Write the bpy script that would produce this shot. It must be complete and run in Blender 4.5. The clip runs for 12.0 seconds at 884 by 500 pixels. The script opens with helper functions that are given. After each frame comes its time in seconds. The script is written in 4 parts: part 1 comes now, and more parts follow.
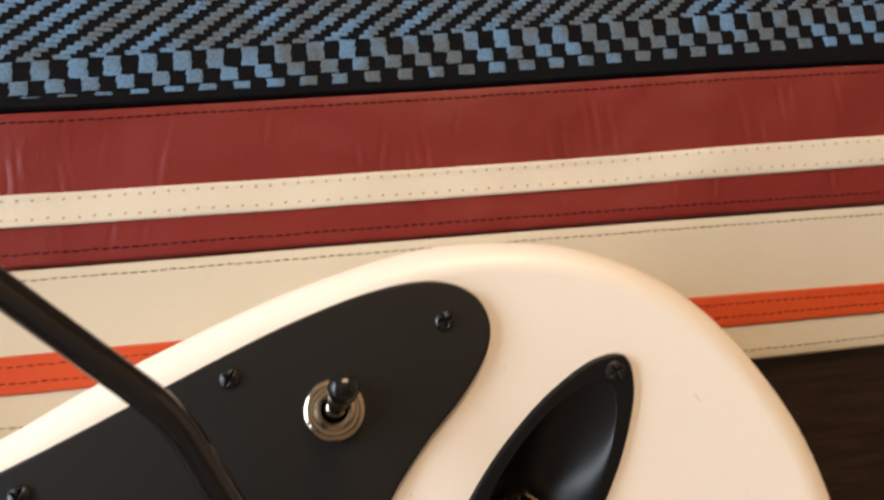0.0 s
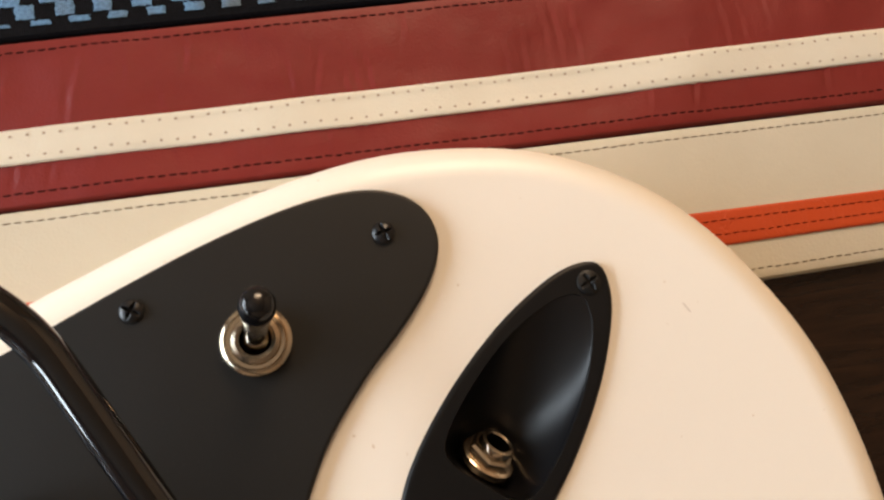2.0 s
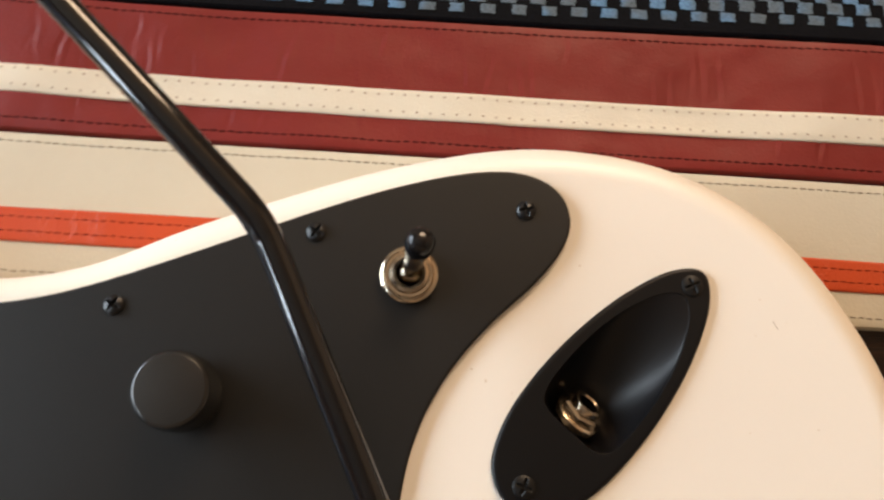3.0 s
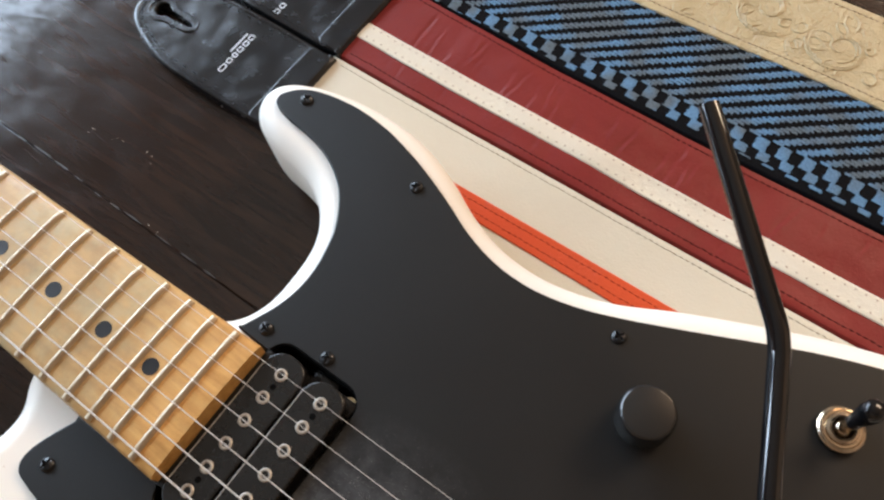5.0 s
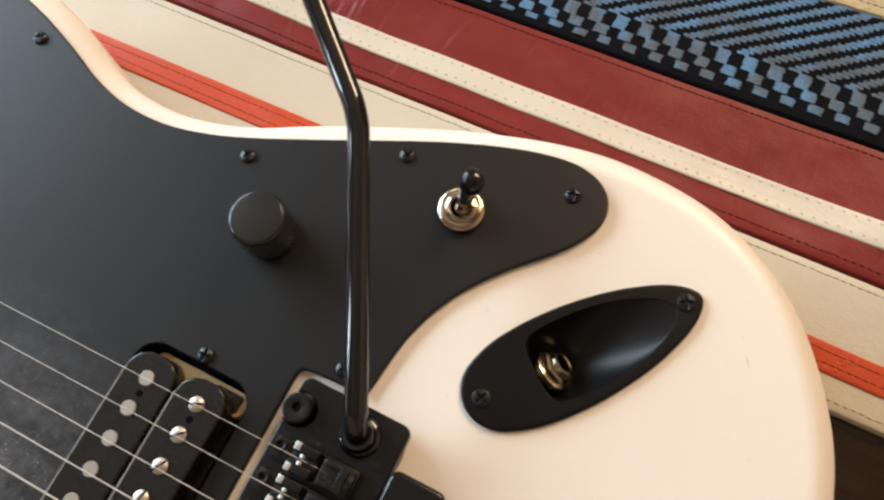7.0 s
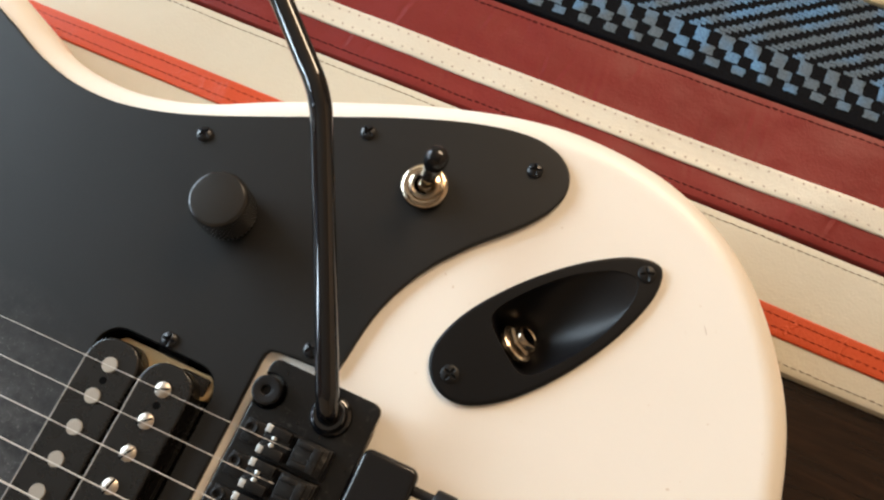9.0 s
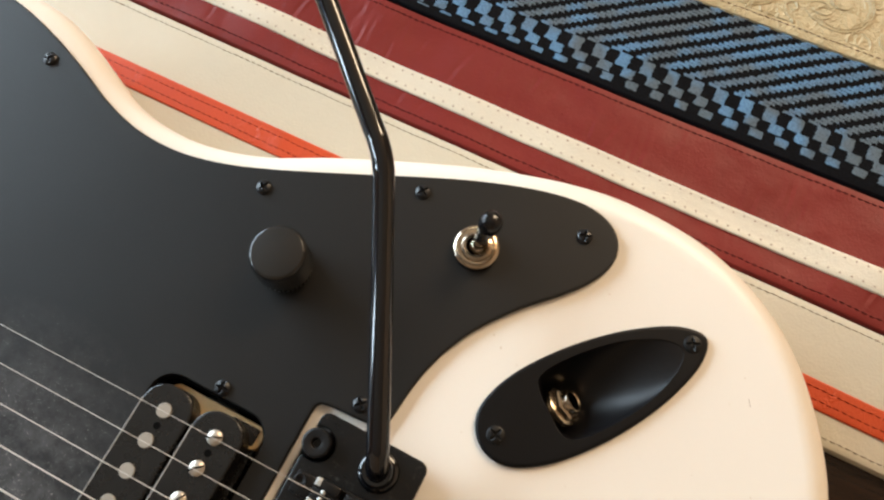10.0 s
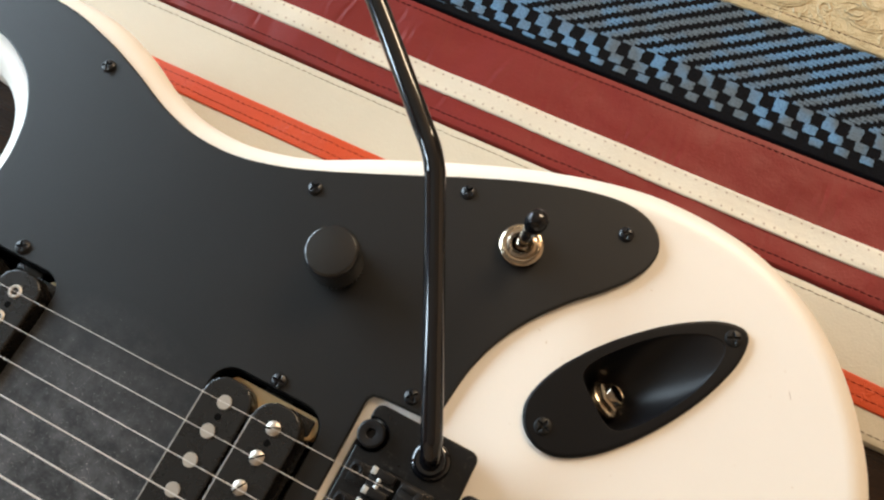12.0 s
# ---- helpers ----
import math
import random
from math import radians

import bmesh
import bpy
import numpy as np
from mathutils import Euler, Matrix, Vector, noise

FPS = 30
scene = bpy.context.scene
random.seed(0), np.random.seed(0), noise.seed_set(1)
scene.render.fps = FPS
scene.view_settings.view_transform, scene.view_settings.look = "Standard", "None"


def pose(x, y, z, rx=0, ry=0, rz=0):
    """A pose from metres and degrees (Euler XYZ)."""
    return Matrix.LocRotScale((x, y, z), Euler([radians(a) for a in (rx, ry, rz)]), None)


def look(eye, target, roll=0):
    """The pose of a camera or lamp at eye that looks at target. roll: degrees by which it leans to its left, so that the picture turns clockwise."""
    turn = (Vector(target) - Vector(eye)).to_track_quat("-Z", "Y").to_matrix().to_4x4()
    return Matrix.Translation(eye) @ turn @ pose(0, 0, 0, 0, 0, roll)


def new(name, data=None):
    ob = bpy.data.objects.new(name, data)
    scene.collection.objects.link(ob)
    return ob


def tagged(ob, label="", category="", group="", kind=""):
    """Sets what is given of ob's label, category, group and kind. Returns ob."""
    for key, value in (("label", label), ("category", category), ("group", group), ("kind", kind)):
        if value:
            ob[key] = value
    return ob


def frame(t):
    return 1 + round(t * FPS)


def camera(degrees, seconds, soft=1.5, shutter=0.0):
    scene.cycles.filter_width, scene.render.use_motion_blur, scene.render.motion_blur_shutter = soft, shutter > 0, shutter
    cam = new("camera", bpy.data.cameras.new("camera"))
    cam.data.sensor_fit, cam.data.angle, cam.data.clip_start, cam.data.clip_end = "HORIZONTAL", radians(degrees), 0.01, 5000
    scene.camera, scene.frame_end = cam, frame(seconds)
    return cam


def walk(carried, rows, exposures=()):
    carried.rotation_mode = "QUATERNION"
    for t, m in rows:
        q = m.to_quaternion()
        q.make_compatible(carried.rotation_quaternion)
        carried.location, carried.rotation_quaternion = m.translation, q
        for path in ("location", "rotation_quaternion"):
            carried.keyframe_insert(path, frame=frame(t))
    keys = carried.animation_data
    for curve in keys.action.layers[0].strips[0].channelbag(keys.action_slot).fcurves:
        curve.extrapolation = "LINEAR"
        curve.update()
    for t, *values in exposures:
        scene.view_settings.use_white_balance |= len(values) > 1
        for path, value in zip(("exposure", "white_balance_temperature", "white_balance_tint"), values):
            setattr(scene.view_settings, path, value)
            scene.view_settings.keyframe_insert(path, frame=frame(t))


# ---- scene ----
cam = camera(58.57, 12.0, soft=2.3, shutter=0.3)
PATH = [
    (0, (0.16512, 0.09621, 0.26269), (0.21485, 0.15234, -0.02779), 37.032),
    (0.2, (0.16442, 0.07392, 0.25996), (0.20621, 0.14240, -0.02911), 25.899),
    (0.5, (0.17701, 0.04854, 0.24845), (0.20647, 0.14442, -0.03429), 9.589),
    (1, (0.17727, 0.06736, 0.23983), (0.21197, 0.15931, -0.04361), 10.966),
    (1.2, (0.16547, 0.09329, 0.23726), (0.21736, 0.16224, -0.05006), 27.334),
    (1.5, (0.16726, 0.09861, 0.24067), (0.22218, 0.15803, -0.04821), 33.426),
    (1.8, (0.17984, 0.08502, 0.23455), (0.23084, 0.14443, -0.05505), 31.545),
    (2, (0.18421, 0.07139, 0.22891), (0.23161, 0.13661, -0.06005), 27.738),
    (2.2, (0.17670, 0.06862, 0.22548), (0.22439, 0.13672, -0.06277), 28.290),
    (2.5, (0.17073, 0.06727, 0.25066), (0.20541, 0.14208, -0.03779), 21.967),
    (2.7, (0.16993, 0.06110, 0.25435), (0.19601, 0.13745, -0.03460), 18.328),
    (4.3, (0.14678, 0.00105, 0.30830), (0.08283, 0.09077, 0.02927), -7.834),
    (4.5, (0.13488, 0.00091, 0.31513), (0.06426, 0.09216, 0.03821), -7.470),
    (4.7, (0.12017, -0.00812, 0.32527), (0.04451, 0.08233, 0.04942), -7.354),
    (5, (0.11060, -0.01228, 0.32737), (0.01978, 0.07301, 0.05446), -11.487),
    (5.5, (0.11131, -0.01264, 0.32556), (0.01466, 0.07121, 0.05421), -12.504),
    (6, (0.13818, -0.00145, 0.32219), (0.04404, 0.08642, 0.05124), -12.458),
    (6.2, (0.16516, -0.00679, 0.31441), (0.07195, 0.08485, 0.04438), -12.836),
    (6.5, (0.18904, -0.00236, 0.30425), (0.11201, 0.08698, 0.02842), -11.148),
    (6.8, (0.21137, 0.01016, 0.30016), (0.14701, 0.09244, 0.01893), -10.458),
    (7, (0.22139, 0.01096, 0.29576), (0.16168, 0.09170, 0.01307), -10.182),
    (7.2, (0.22272, 0.00965, 0.30098), (0.17329, 0.08934, 0.01601), -6.893),
    (8.8, (0.21483, 0.01212, 0.29738), (0.18200, 0.08639, 0.00858), 0.330),
    (9, (0.21286, 0.01303, 0.29852), (0.17871, 0.08945, 0.01043), 0.430),
    (9.5, (0.20537, 0.01180, 0.30170), (0.16557, 0.09316, 0.01569), 0.049),
    (10, (0.19875, 0.01272, 0.30657), (0.15451, 0.09893, 0.02265), 0.005),
    (10.5, (0.19064, 0.00716, 0.30994), (0.14405, 0.09475, 0.02683), -0.268),
    (11, (0.18935, 0.00692, 0.31383), (0.14162, 0.09465, 0.03094), -0.708),
    (11.5, (0.18534, 0.00264, 0.31343), (0.13736, 0.08983, 0.03041), -1.092),
    (12, (0.19141, 0.00402, 0.31494), (0.14124, 0.08804, 0.03135), -3.691),
]
walk(cam, [(t, look(eye, target, roll)) for t, eye, target, roll in PATH], [(0.0, -0.42, 6850, 15), (2.7, -0.36, 6800, 14), (4.3, -0.31, 6120, 14), (5.5, -0.32, 6120, 14), (7.2, -0.27, 6450, 12), (12.0, -0.23, 6300, 9)])


# ---- world and light ----
world = bpy.data.worlds.new("world")
scene.world = world
world.use_nodes = True
_wn = world.node_tree.nodes
_sky = _wn.new("ShaderNodeTexSky")
_sky.sky_type = "NISHITA"
_sky.sun_disc = False
_sky.sun_elevation, _sky.sun_rotation = radians(40), radians(200)
world.node_tree.links.new(_sky.outputs["Color"], _wn["Background"].inputs["Color"])
_wn["Background"].inputs["Strength"].default_value = 0.1


def rect_light(name, place, target, size, power, colour):
    lamp = bpy.data.lights.new(name, "AREA")
    lamp.shape, lamp.size, lamp.size_y, lamp.energy, lamp.color = "RECTANGLE", size[0], size[1], power, colour
    ob = new(name, lamp)
    ob.matrix_world = look(place, target)
    return ob


rect_light("daylight_window_west", (-1.86, 0.42, 0.83), (0.0, 0.42, 0.83), (1.8, 0.94), 112, (0.74, 0.89, 1.0))
rect_light("daylight_window_west_small", (-1.86, -1.05, 0.72), (0.0, -1.05, 0.72), (0.16, 0.85), 12, (0.74, 0.89, 1.0))
# added warm fill standing in for bounced room light; no known window
rect_light("warm_fill_north", (0.72, 1.98, 1.50), (0.72, 0.0, 1.50), (1.0, 0.88), 72, (1.0, 0.74, 0.485))


# ---- materials ----
def base_material(name, colour, rough=0.5, metal=0.0, coat=0.0, spec=0.5):
    mat = bpy.data.materials.new(name)
    mat.use_nodes = True
    b = mat.node_tree.nodes["Principled BSDF"]
    b.inputs["Base Color"].default_value = (*colour, 1)
    b.inputs["Roughness"].default_value = rough
    b.inputs["Metallic"].default_value = metal
    b.inputs["Coat Weight"].default_value = coat
    b.inputs["Specular IOR Level"].default_value = spec
    return mat


def add_node(mat, kind, **sockets):
    n = mat.node_tree.nodes.new(kind)
    for k, v in sockets.items():
        n.inputs[k.replace("_", " ")].default_value = v
    return n


def link(mat, a, b):
    mat.node_tree.links.new(a, b)


def shader(mat):
    return mat.node_tree.nodes["Principled BSDF"]


def coords(mat, scale=(1, 1, 1)):
    tc = mat.node_tree.nodes.new("ShaderNodeTexCoord")
    mp = mat.node_tree.nodes.new("ShaderNodeMapping")
    mp.inputs["Scale"].default_value = scale
    link(mat, tc.outputs["Object"], mp.inputs["Vector"])
    return mp.outputs["Vector"]


def noise_tex(mat, vec, scale, detail=4.0, rough=0.55):
    n = add_node(mat, "ShaderNodeTexNoise", Scale=scale, Detail=detail, Roughness=rough)
    link(mat, vec, n.inputs["Vector"])
    return n.outputs["Fac"]


def ramp(mat, fac, stops):
    r = mat.node_tree.nodes.new("ShaderNodeValToRGB")
    while len(r.color_ramp.elements) < len(stops):
        r.color_ramp.elements.new(0.5)
    for e, (p, c) in zip(r.color_ramp.elements, stops):
        e.position, e.color = p, (*c, 1)
    link(mat, fac, r.inputs["Fac"])
    return r.outputs["Color"]


def mix(mat, fac, a, b, mode="MIX"):
    m = mat.node_tree.nodes.new("ShaderNodeMixRGB")
    m.blend_type = mode
    for sock, v in ((m.inputs["Fac"], fac), (m.inputs["Color1"], a), (m.inputs["Color2"], b)):
        if isinstance(v, (int, float)):
            sock.default_value = v
        elif isinstance(v, tuple):
            sock.default_value = (*v, 1)
        else:
            link(mat, v, sock)
    return m.outputs["Color"]


def bump(mat, height, strength=0.3, distance=0.001, after=None):
    b = add_node(mat, "ShaderNodeBump", Strength=strength, Distance=distance)
    link(mat, height, b.inputs["Height"])
    if after is not None:
        link(mat, after, b.inputs["Normal"])
    link(mat, b.outputs["Normal"], shader(mat).inputs["Normal"])
    return b.outputs["Normal"]


def rough_from(mat, fac, lo, hi):
    m = add_node(mat, "ShaderNodeMapRange")
    m.inputs["To Min"].default_value, m.inputs["To Max"].default_value = lo, hi
    link(mat, fac, m.inputs["Value"])
    link(mat, m.outputs["Result"], shader(mat).inputs["Roughness"])


def leather(name, dark, light, rough=0.42, grain=900.0, wrinkle=0.5, stretch=(26, 8, 20), spec=0.35, relief=0.25, dents=0.0, pore=0.22):
    """Grained leather with pores, scattered fine creases and slightly uneven dye."""
    mat = base_material(name, light, rough, spec=spec)
    v = coords(mat)
    tone = mix(mat, noise_tex(mat, v, 35, 3), dark, light)
    tone = mix(mat, 0.3, tone, mix(mat, noise_tex(mat, v, 260, 5), dark, light))
    pores = add_node(mat, "ShaderNodeTexVoronoi", Scale=grain)
    link(mat, v, pores.inputs["Vector"])
    first = bump(mat, pores.outputs["Distance"], pore, 0.0003)
    cv = coords(mat, stretch)
    cr = add_node(mat, "ShaderNodeTexNoise", Scale=5.0, Detail=3.0, Roughness=0.55, Distortion=1.4)
    link(mat, cv, cr.inputs["Vector"])
    lines = ramp(mat, cr.outputs["Fac"], [(0.455, (0, 0, 0)), (0.492, (1, 1, 1)), (0.512, (0, 0, 0)), (0.60, (0.25, 0.25, 0.25))])
    where = ramp(mat, noise_tex(mat, v, 21, 2), [(0.47, (0, 0, 0)), (0.60, (1, 1, 1))])
    creases = mix(mat, 1.0, lines, where, "MULTIPLY")
    cw = 0.22 * min(1.0, wrinkle)
    tone = mix(mat, mix(mat, 1.0, creases, (cw, cw, cw), "MULTIPLY"), tone, (min(1, light[0] * 1.5), light[1] * 1.9, light[2] * 1.9))
    link(mat, tone, shader(mat).inputs["Base Color"])
    second = bump(mat, creases, wrinkle, 0.0008, first)
    third = bump(mat, noise_tex(mat, v, 90, 3), relief, 0.0012, second)
    if dents:
        bump(mat, noise_tex(mat, v, 27, 2), dents, 0.010, third)
    rough_from(mat, noise_tex(mat, v, 120, 3), rough - 0.06, rough + 0.12)
    return mat


RED = leather("oxblood_leather", (0.145, 0.0146, 0.0122), (0.205, 0.0212, 0.0168), 0.46, 1100, 0.16, (46, 11, 20), spec=0.24, dents=0.30)
CREAM = leather("cream_leather", (0.53, 0.48, 0.370), (0.60, 0.555, 0.445), 0.45, 1000, 0.08, (14, 16, 20))
WHITE_STRIPE = leather("ivory_leather", (0.61, 0.56, 0.45), (0.69, 0.64, 0.53), 0.40, 1200, 0.25, (30, 30, 20))
ORANGE = leather("orange_leather", (0.47, 0.052, 0.010), (0.56, 0.072, 0.014), 0.46, 1200, 0.3)
BLACK_LEATHER = leather("black_leather", (0.006, 0.006, 0.007), (0.012, 0.012, 0.013), 0.22, 700, 0.06, (20, 14, 20), 0.44, relief=0.04, dents=0.28, pore=0.05)
THREAD_DARK = base_material("dark_thread", (0.040, 0.007, 0.006), 0.9, spec=0.08)
THREAD_RUST = base_material("rust_thread", (0.13, 0.016, 0.007), 0.9, spec=0.08)
THREAD_GREY = base_material("grey_thread", (0.15, 0.12, 0.085), 0.9, spec=0.08)
NEEDLE_HOLE = base_material("needle_hole", (0.36, 0.275, 0.20), 0.9, spec=0.08)
SILVER_PRINT = base_material("silver_print", (0.44, 0.44, 0.45), 0.45, 0.3)


def tan_leather():
    mat = base_material("tooled_tan_leather", (0.5, 0.38, 0.2), 0.45)
    v = coords(mat)
    link(mat, mix(mat, noise_tex(mat, v, 60, 5), (0.37, 0.285, 0.145), (0.55, 0.455, 0.275)), shader(mat).inputs["Base Color"])
    g = add_node(mat, "ShaderNodeTexVoronoi", Scale=620.0)
    link(mat, v, g.inputs["Vector"])
    first = bump(mat, g.outputs["Distance"], 0.45, 0.0005)
    w = add_node(mat, "ShaderNodeTexNoise", Scale=75.0, Detail=2.0, Distortion=3.5)
    link(mat, v, w.inputs["Vector"])
    bump(mat, ramp(mat, w.outputs["Fac"], [(0.40, (0, 0, 0)), (0.47, (1, 1, 1)), (0.53, (0.1, 0.1, 0.1)), (0.62, (0.8, 0.8, 0.8))]), 0.5, 0.0007, first)
    return mat


TAN = tan_leather()


def fabric(name, dark, light, scatter):
    """Woven yarn: fine over-and-under ribs, with the tone drifting from stripe to stripe."""
    mat = base_material(name, light, 0.95, spec=0.08)
    v = coords(mat)
    geo = mat.node_tree.nodes.new("ShaderNodeNewGeometry")
    tone = mix(mat, noise_tex(mat, v, 38, 2), dark, light)
    if scatter:
        tone = ramp(mat, noise_tex(mat, v, 62, 1), [(0.42, dark), (0.60, light)])
        tone = mix(mat, geo.outputs["Random Per Island"], tone, mix(mat, 0.25, tone, dark))
    yarn = add_node(mat, "ShaderNodeTexNoise", Scale=1.0, Detail=2.0)
    link(mat, coords(mat, (900, 1500, 800)), yarn.inputs["Vector"])
    tone = mix(mat, 1.0, tone, ramp(mat, yarn.outputs["Fac"], [(0.34, (0.62, 0.62, 0.62)), (0.60, (1.0, 1.0, 1.0))]), "MULTIPLY")
    link(mat, tone, shader(mat).inputs["Base Color"])
    ribs = add_node(mat, "ShaderNodeTexWave", Scale=560.0, Distortion=5.0, Detail=2.0)
    link(mat, v, ribs.inputs["Vector"])
    bump(mat, ribs.outputs["Fac"], 0.35, 0.0004)
    return mat


BLUE_YARN = fabric("blue_yarn", (0.130, 0.165, 0.195), (0.140, 0.275, 0.45), True)
BLACK_YARN = fabric("black_yarn", (0.004, 0.004, 0.005), (0.008, 0.008, 0.010), False)


def table_wood():
    mat = base_material("dark_stained_wood", (0.03, 0.015, 0.008), 0.3, spec=0.38)
    v = coords(mat, (2.2, 26, 26))
    grain = add_node(mat, "ShaderNodeTexNoise", Scale=7.0, Detail=5.0, Roughness=0.58, Distortion=1.2)
    link(mat, v, grain.inputs["Vector"])
    c = ramp(mat, grain.outputs["Fac"], [(0.30, (0.016, 0.0088, 0.0060)), (0.52, (0.026, 0.0140, 0.0092)), (0.72, (0.044, 0.0225, 0.0130))])
    v2 = coords(mat)
    c = mix(mat, noise_tex(mat, v2, 11, 3), c, mix(mat, 0.55, c, (0.004, 0.003, 0.002)))
    dust = ramp(mat, noise_tex(mat, v2, 620, 1), [(0.0, (0, 0, 0)), (0.90, (0, 0, 0)), (0.94, (0.3, 0.3, 0.3))])
    link(mat, mix(mat, dust, c, (0.45, 0.42, 0.38)), shader(mat).inputs["Base Color"])
    n1 = bump(mat, grain.outputs["Fac"], 0.05, 0.0010)
    soft = add_node(mat, "ShaderNodeTexNoise", Scale=1.0, Detail=3.0)
    link(mat, coords(mat, (16, 44, 16)), soft.inputs["Vector"])
    n2 = bump(mat, soft.outputs["Fac"], 0.34, 0.004, n1)
    dents = add_node(mat, "ShaderNodeTexNoise", Scale=170.0, Detail=1.0)
    link(mat, v2, dents.inputs["Vector"])
    bump(mat, ramp(mat, dents.outputs["Fac"], [(0.20, (0, 0, 0)), (0.27, (1, 1, 1))]), 0.10, 0.0004, n2)
    rough_from(mat, noise_tex(mat, v2, 55, 6, 0.7), 0.10, 0.26)
    return mat


TABLE = table_wood()
CRUMB = base_material("pale_crumb", (0.42, 0.38, 0.33), 0.9, spec=0.1)
# pale tone paints the seam's glints together with its rubbed wear
SEAM_WEAR_GLINT = base_material("rubbed_seam_glint", (0.13, 0.12, 0.115), 0.5)
link(SEAM_WEAR_GLINT, mix(SEAM_WEAR_GLINT, noise_tex(SEAM_WEAR_GLINT, coords(SEAM_WEAR_GLINT), 400, 4), (0.02, 0.014, 0.011), (0.07, 0.062, 0.058)), shader(SEAM_WEAR_GLINT).inputs["Base Color"])


def paint_white():
    mat = base_material("satin_white_paint", (0.80, 0.76, 0.69), 0.36)
    v = coords(mat)
    c = mix(mat, noise_tex(mat, v, 14, 3), (0.83, 0.775, 0.685), (0.85, 0.80, 0.72))
    specks = add_node(mat, "ShaderNodeTexNoise", Scale=420.0, Detail=1.0)
    link(mat, v, specks.inputs["Vector"])
    c = mix(mat, ramp(mat, specks.outputs["Fac"], [(0.0, (0, 0, 0)), (0.78, (0, 0, 0)), (0.82, (0.5, 0.5, 0.5))]), c, (0.55, 0.42, 0.28))
    link(mat, c, shader(mat).inputs["Base Color"])
    bump(mat, noise_tex(mat, v, 180, 2), 0.06, 0.0006)
    rough_from(mat, noise_tex(mat, v, 30, 3), 0.30, 0.44)
    return mat


WHITE = paint_white()


def guard_black():
    mat = base_material("matte_black_acrylic", (0.020, 0.020, 0.021), 0.46, spec=0.40)
    v = coords(mat)
    dust = add_node(mat, "ShaderNodeTexNoise", Scale=1500.0, Detail=2.0, Roughness=0.6)
    link(mat, v, dust.inputs["Vector"])
    # a dusty, finger-marked patch below the strings between the pickups, with sheen painted in
    far = mat.node_tree.nodes.new("ShaderNodeVectorMath")
    far.operation = "DISTANCE"
    far.inputs[1].default_value = (0.060, -0.050, 0.049)
    link(mat, v, far.inputs[0])
    near = add_node(mat, "ShaderNodeMapRange")
    near.inputs["From Min"].default_value, near.inputs["From Max"].default_value = 0.066, 0.020
    link(mat, far.outputs["Value"], near.inputs["Value"])
    dust_sheen = mix(mat, 1.0, ramp(mat, noise_tex(mat, v, 130, 6, 0.7), [(0.38, (0.12, 0.12, 0.12)), (0.68, (1, 1, 1))]), near.outputs["Result"], "MULTIPLY")
    spots = ramp(mat, dust.outputs["Fac"], [(0.65, (0, 0, 0)), (0.70, (1.0, 1.0, 1.0))])
    flecks = mix(mat, 1.0, spots, mix(mat, 1.0, dust_sheen, (0.012, 0.012, 0.012), "ADD"), "MULTIPLY")
    c = mix(mat, noise_tex(mat, v, 18, 4), (0.0040, 0.0038, 0.0036), (0.0072, 0.0068, 0.0064))
    c = mix(mat, mix(mat, 1.0, dust_sheen, (0.42, 0.42, 0.42), "MULTIPLY"), c, (0.195, 0.20, 0.21))
    link(mat, mix(mat, flecks, c, (0.40, 0.385, 0.36)), shader(mat).inputs["Base Color"])
    rough_from(mat, noise_tex(mat, v, 45, 5, 0.65), 0.40, 0.54)
    bump(mat, noise_tex(mat, v, 700, 2), 0.05, 0.0003)
    return mat


GUARD = guard_black()
BLACK_PLASTIC = base_material("black_plastic", (0.008, 0.008, 0.009), 0.36)
BOBBIN = base_material("bobbin_plastic", (0.008, 0.0075, 0.007), 0.42)
GLOSS_BLACK = base_material("gloss_black_enamel", (0.005, 0.005, 0.006), 0.20, coat=0.15, spec=0.4)
BLACK_METAL = base_material("black_plated_steel", (0.005, 0.005, 0.006), 0.30, spec=0.45)
CUP_BLACK = base_material("cup_black", (0.005, 0.005, 0.006), 0.34, spec=0.34)
PLATE_BLACK = base_material("plate_black", (0.005, 0.005, 0.0055), 0.40, spec=0.20)
WORN_BLACK = base_material("worn_black_oxide", (0.006, 0.006, 0.006), 0.45, spec=0.3)
SATIN_BLACK = base_material("satin_black_metal", (0.007, 0.007, 0.008), 0.38, spec=0.36)
# near-black for openings; on slots, bobbin holes and the bore it paints shade
DEEP_BLACK = base_material("cavity_black", (0.0025, 0.0025, 0.0025), 0.9, spec=0.05)
THREAD_BLACK = base_material("black_thread", (0.006, 0.006, 0.006), 0.7)
NICKEL = base_material("nickel", (0.54, 0.45, 0.34), 0.2, 1.0)
SLUG = base_material("pole_slug", (0.56, 0.51, 0.44), 0.38, 0.75)
FRET_WIRE = base_material("fret_wire", (0.42, 0.33, 0.225), 0.46, 0.6)
ARM_BLACK = base_material("arm_black_chrome", (0.004, 0.004, 0.005), 0.22, spec=0.72)
STRING_STEEL = base_material("string_steel", (0.82, 0.80, 0.77), 0.34, 0.65)
RAW_EDGE = base_material("bare_cream_wood", (0.62, 0.44, 0.22), 0.6)


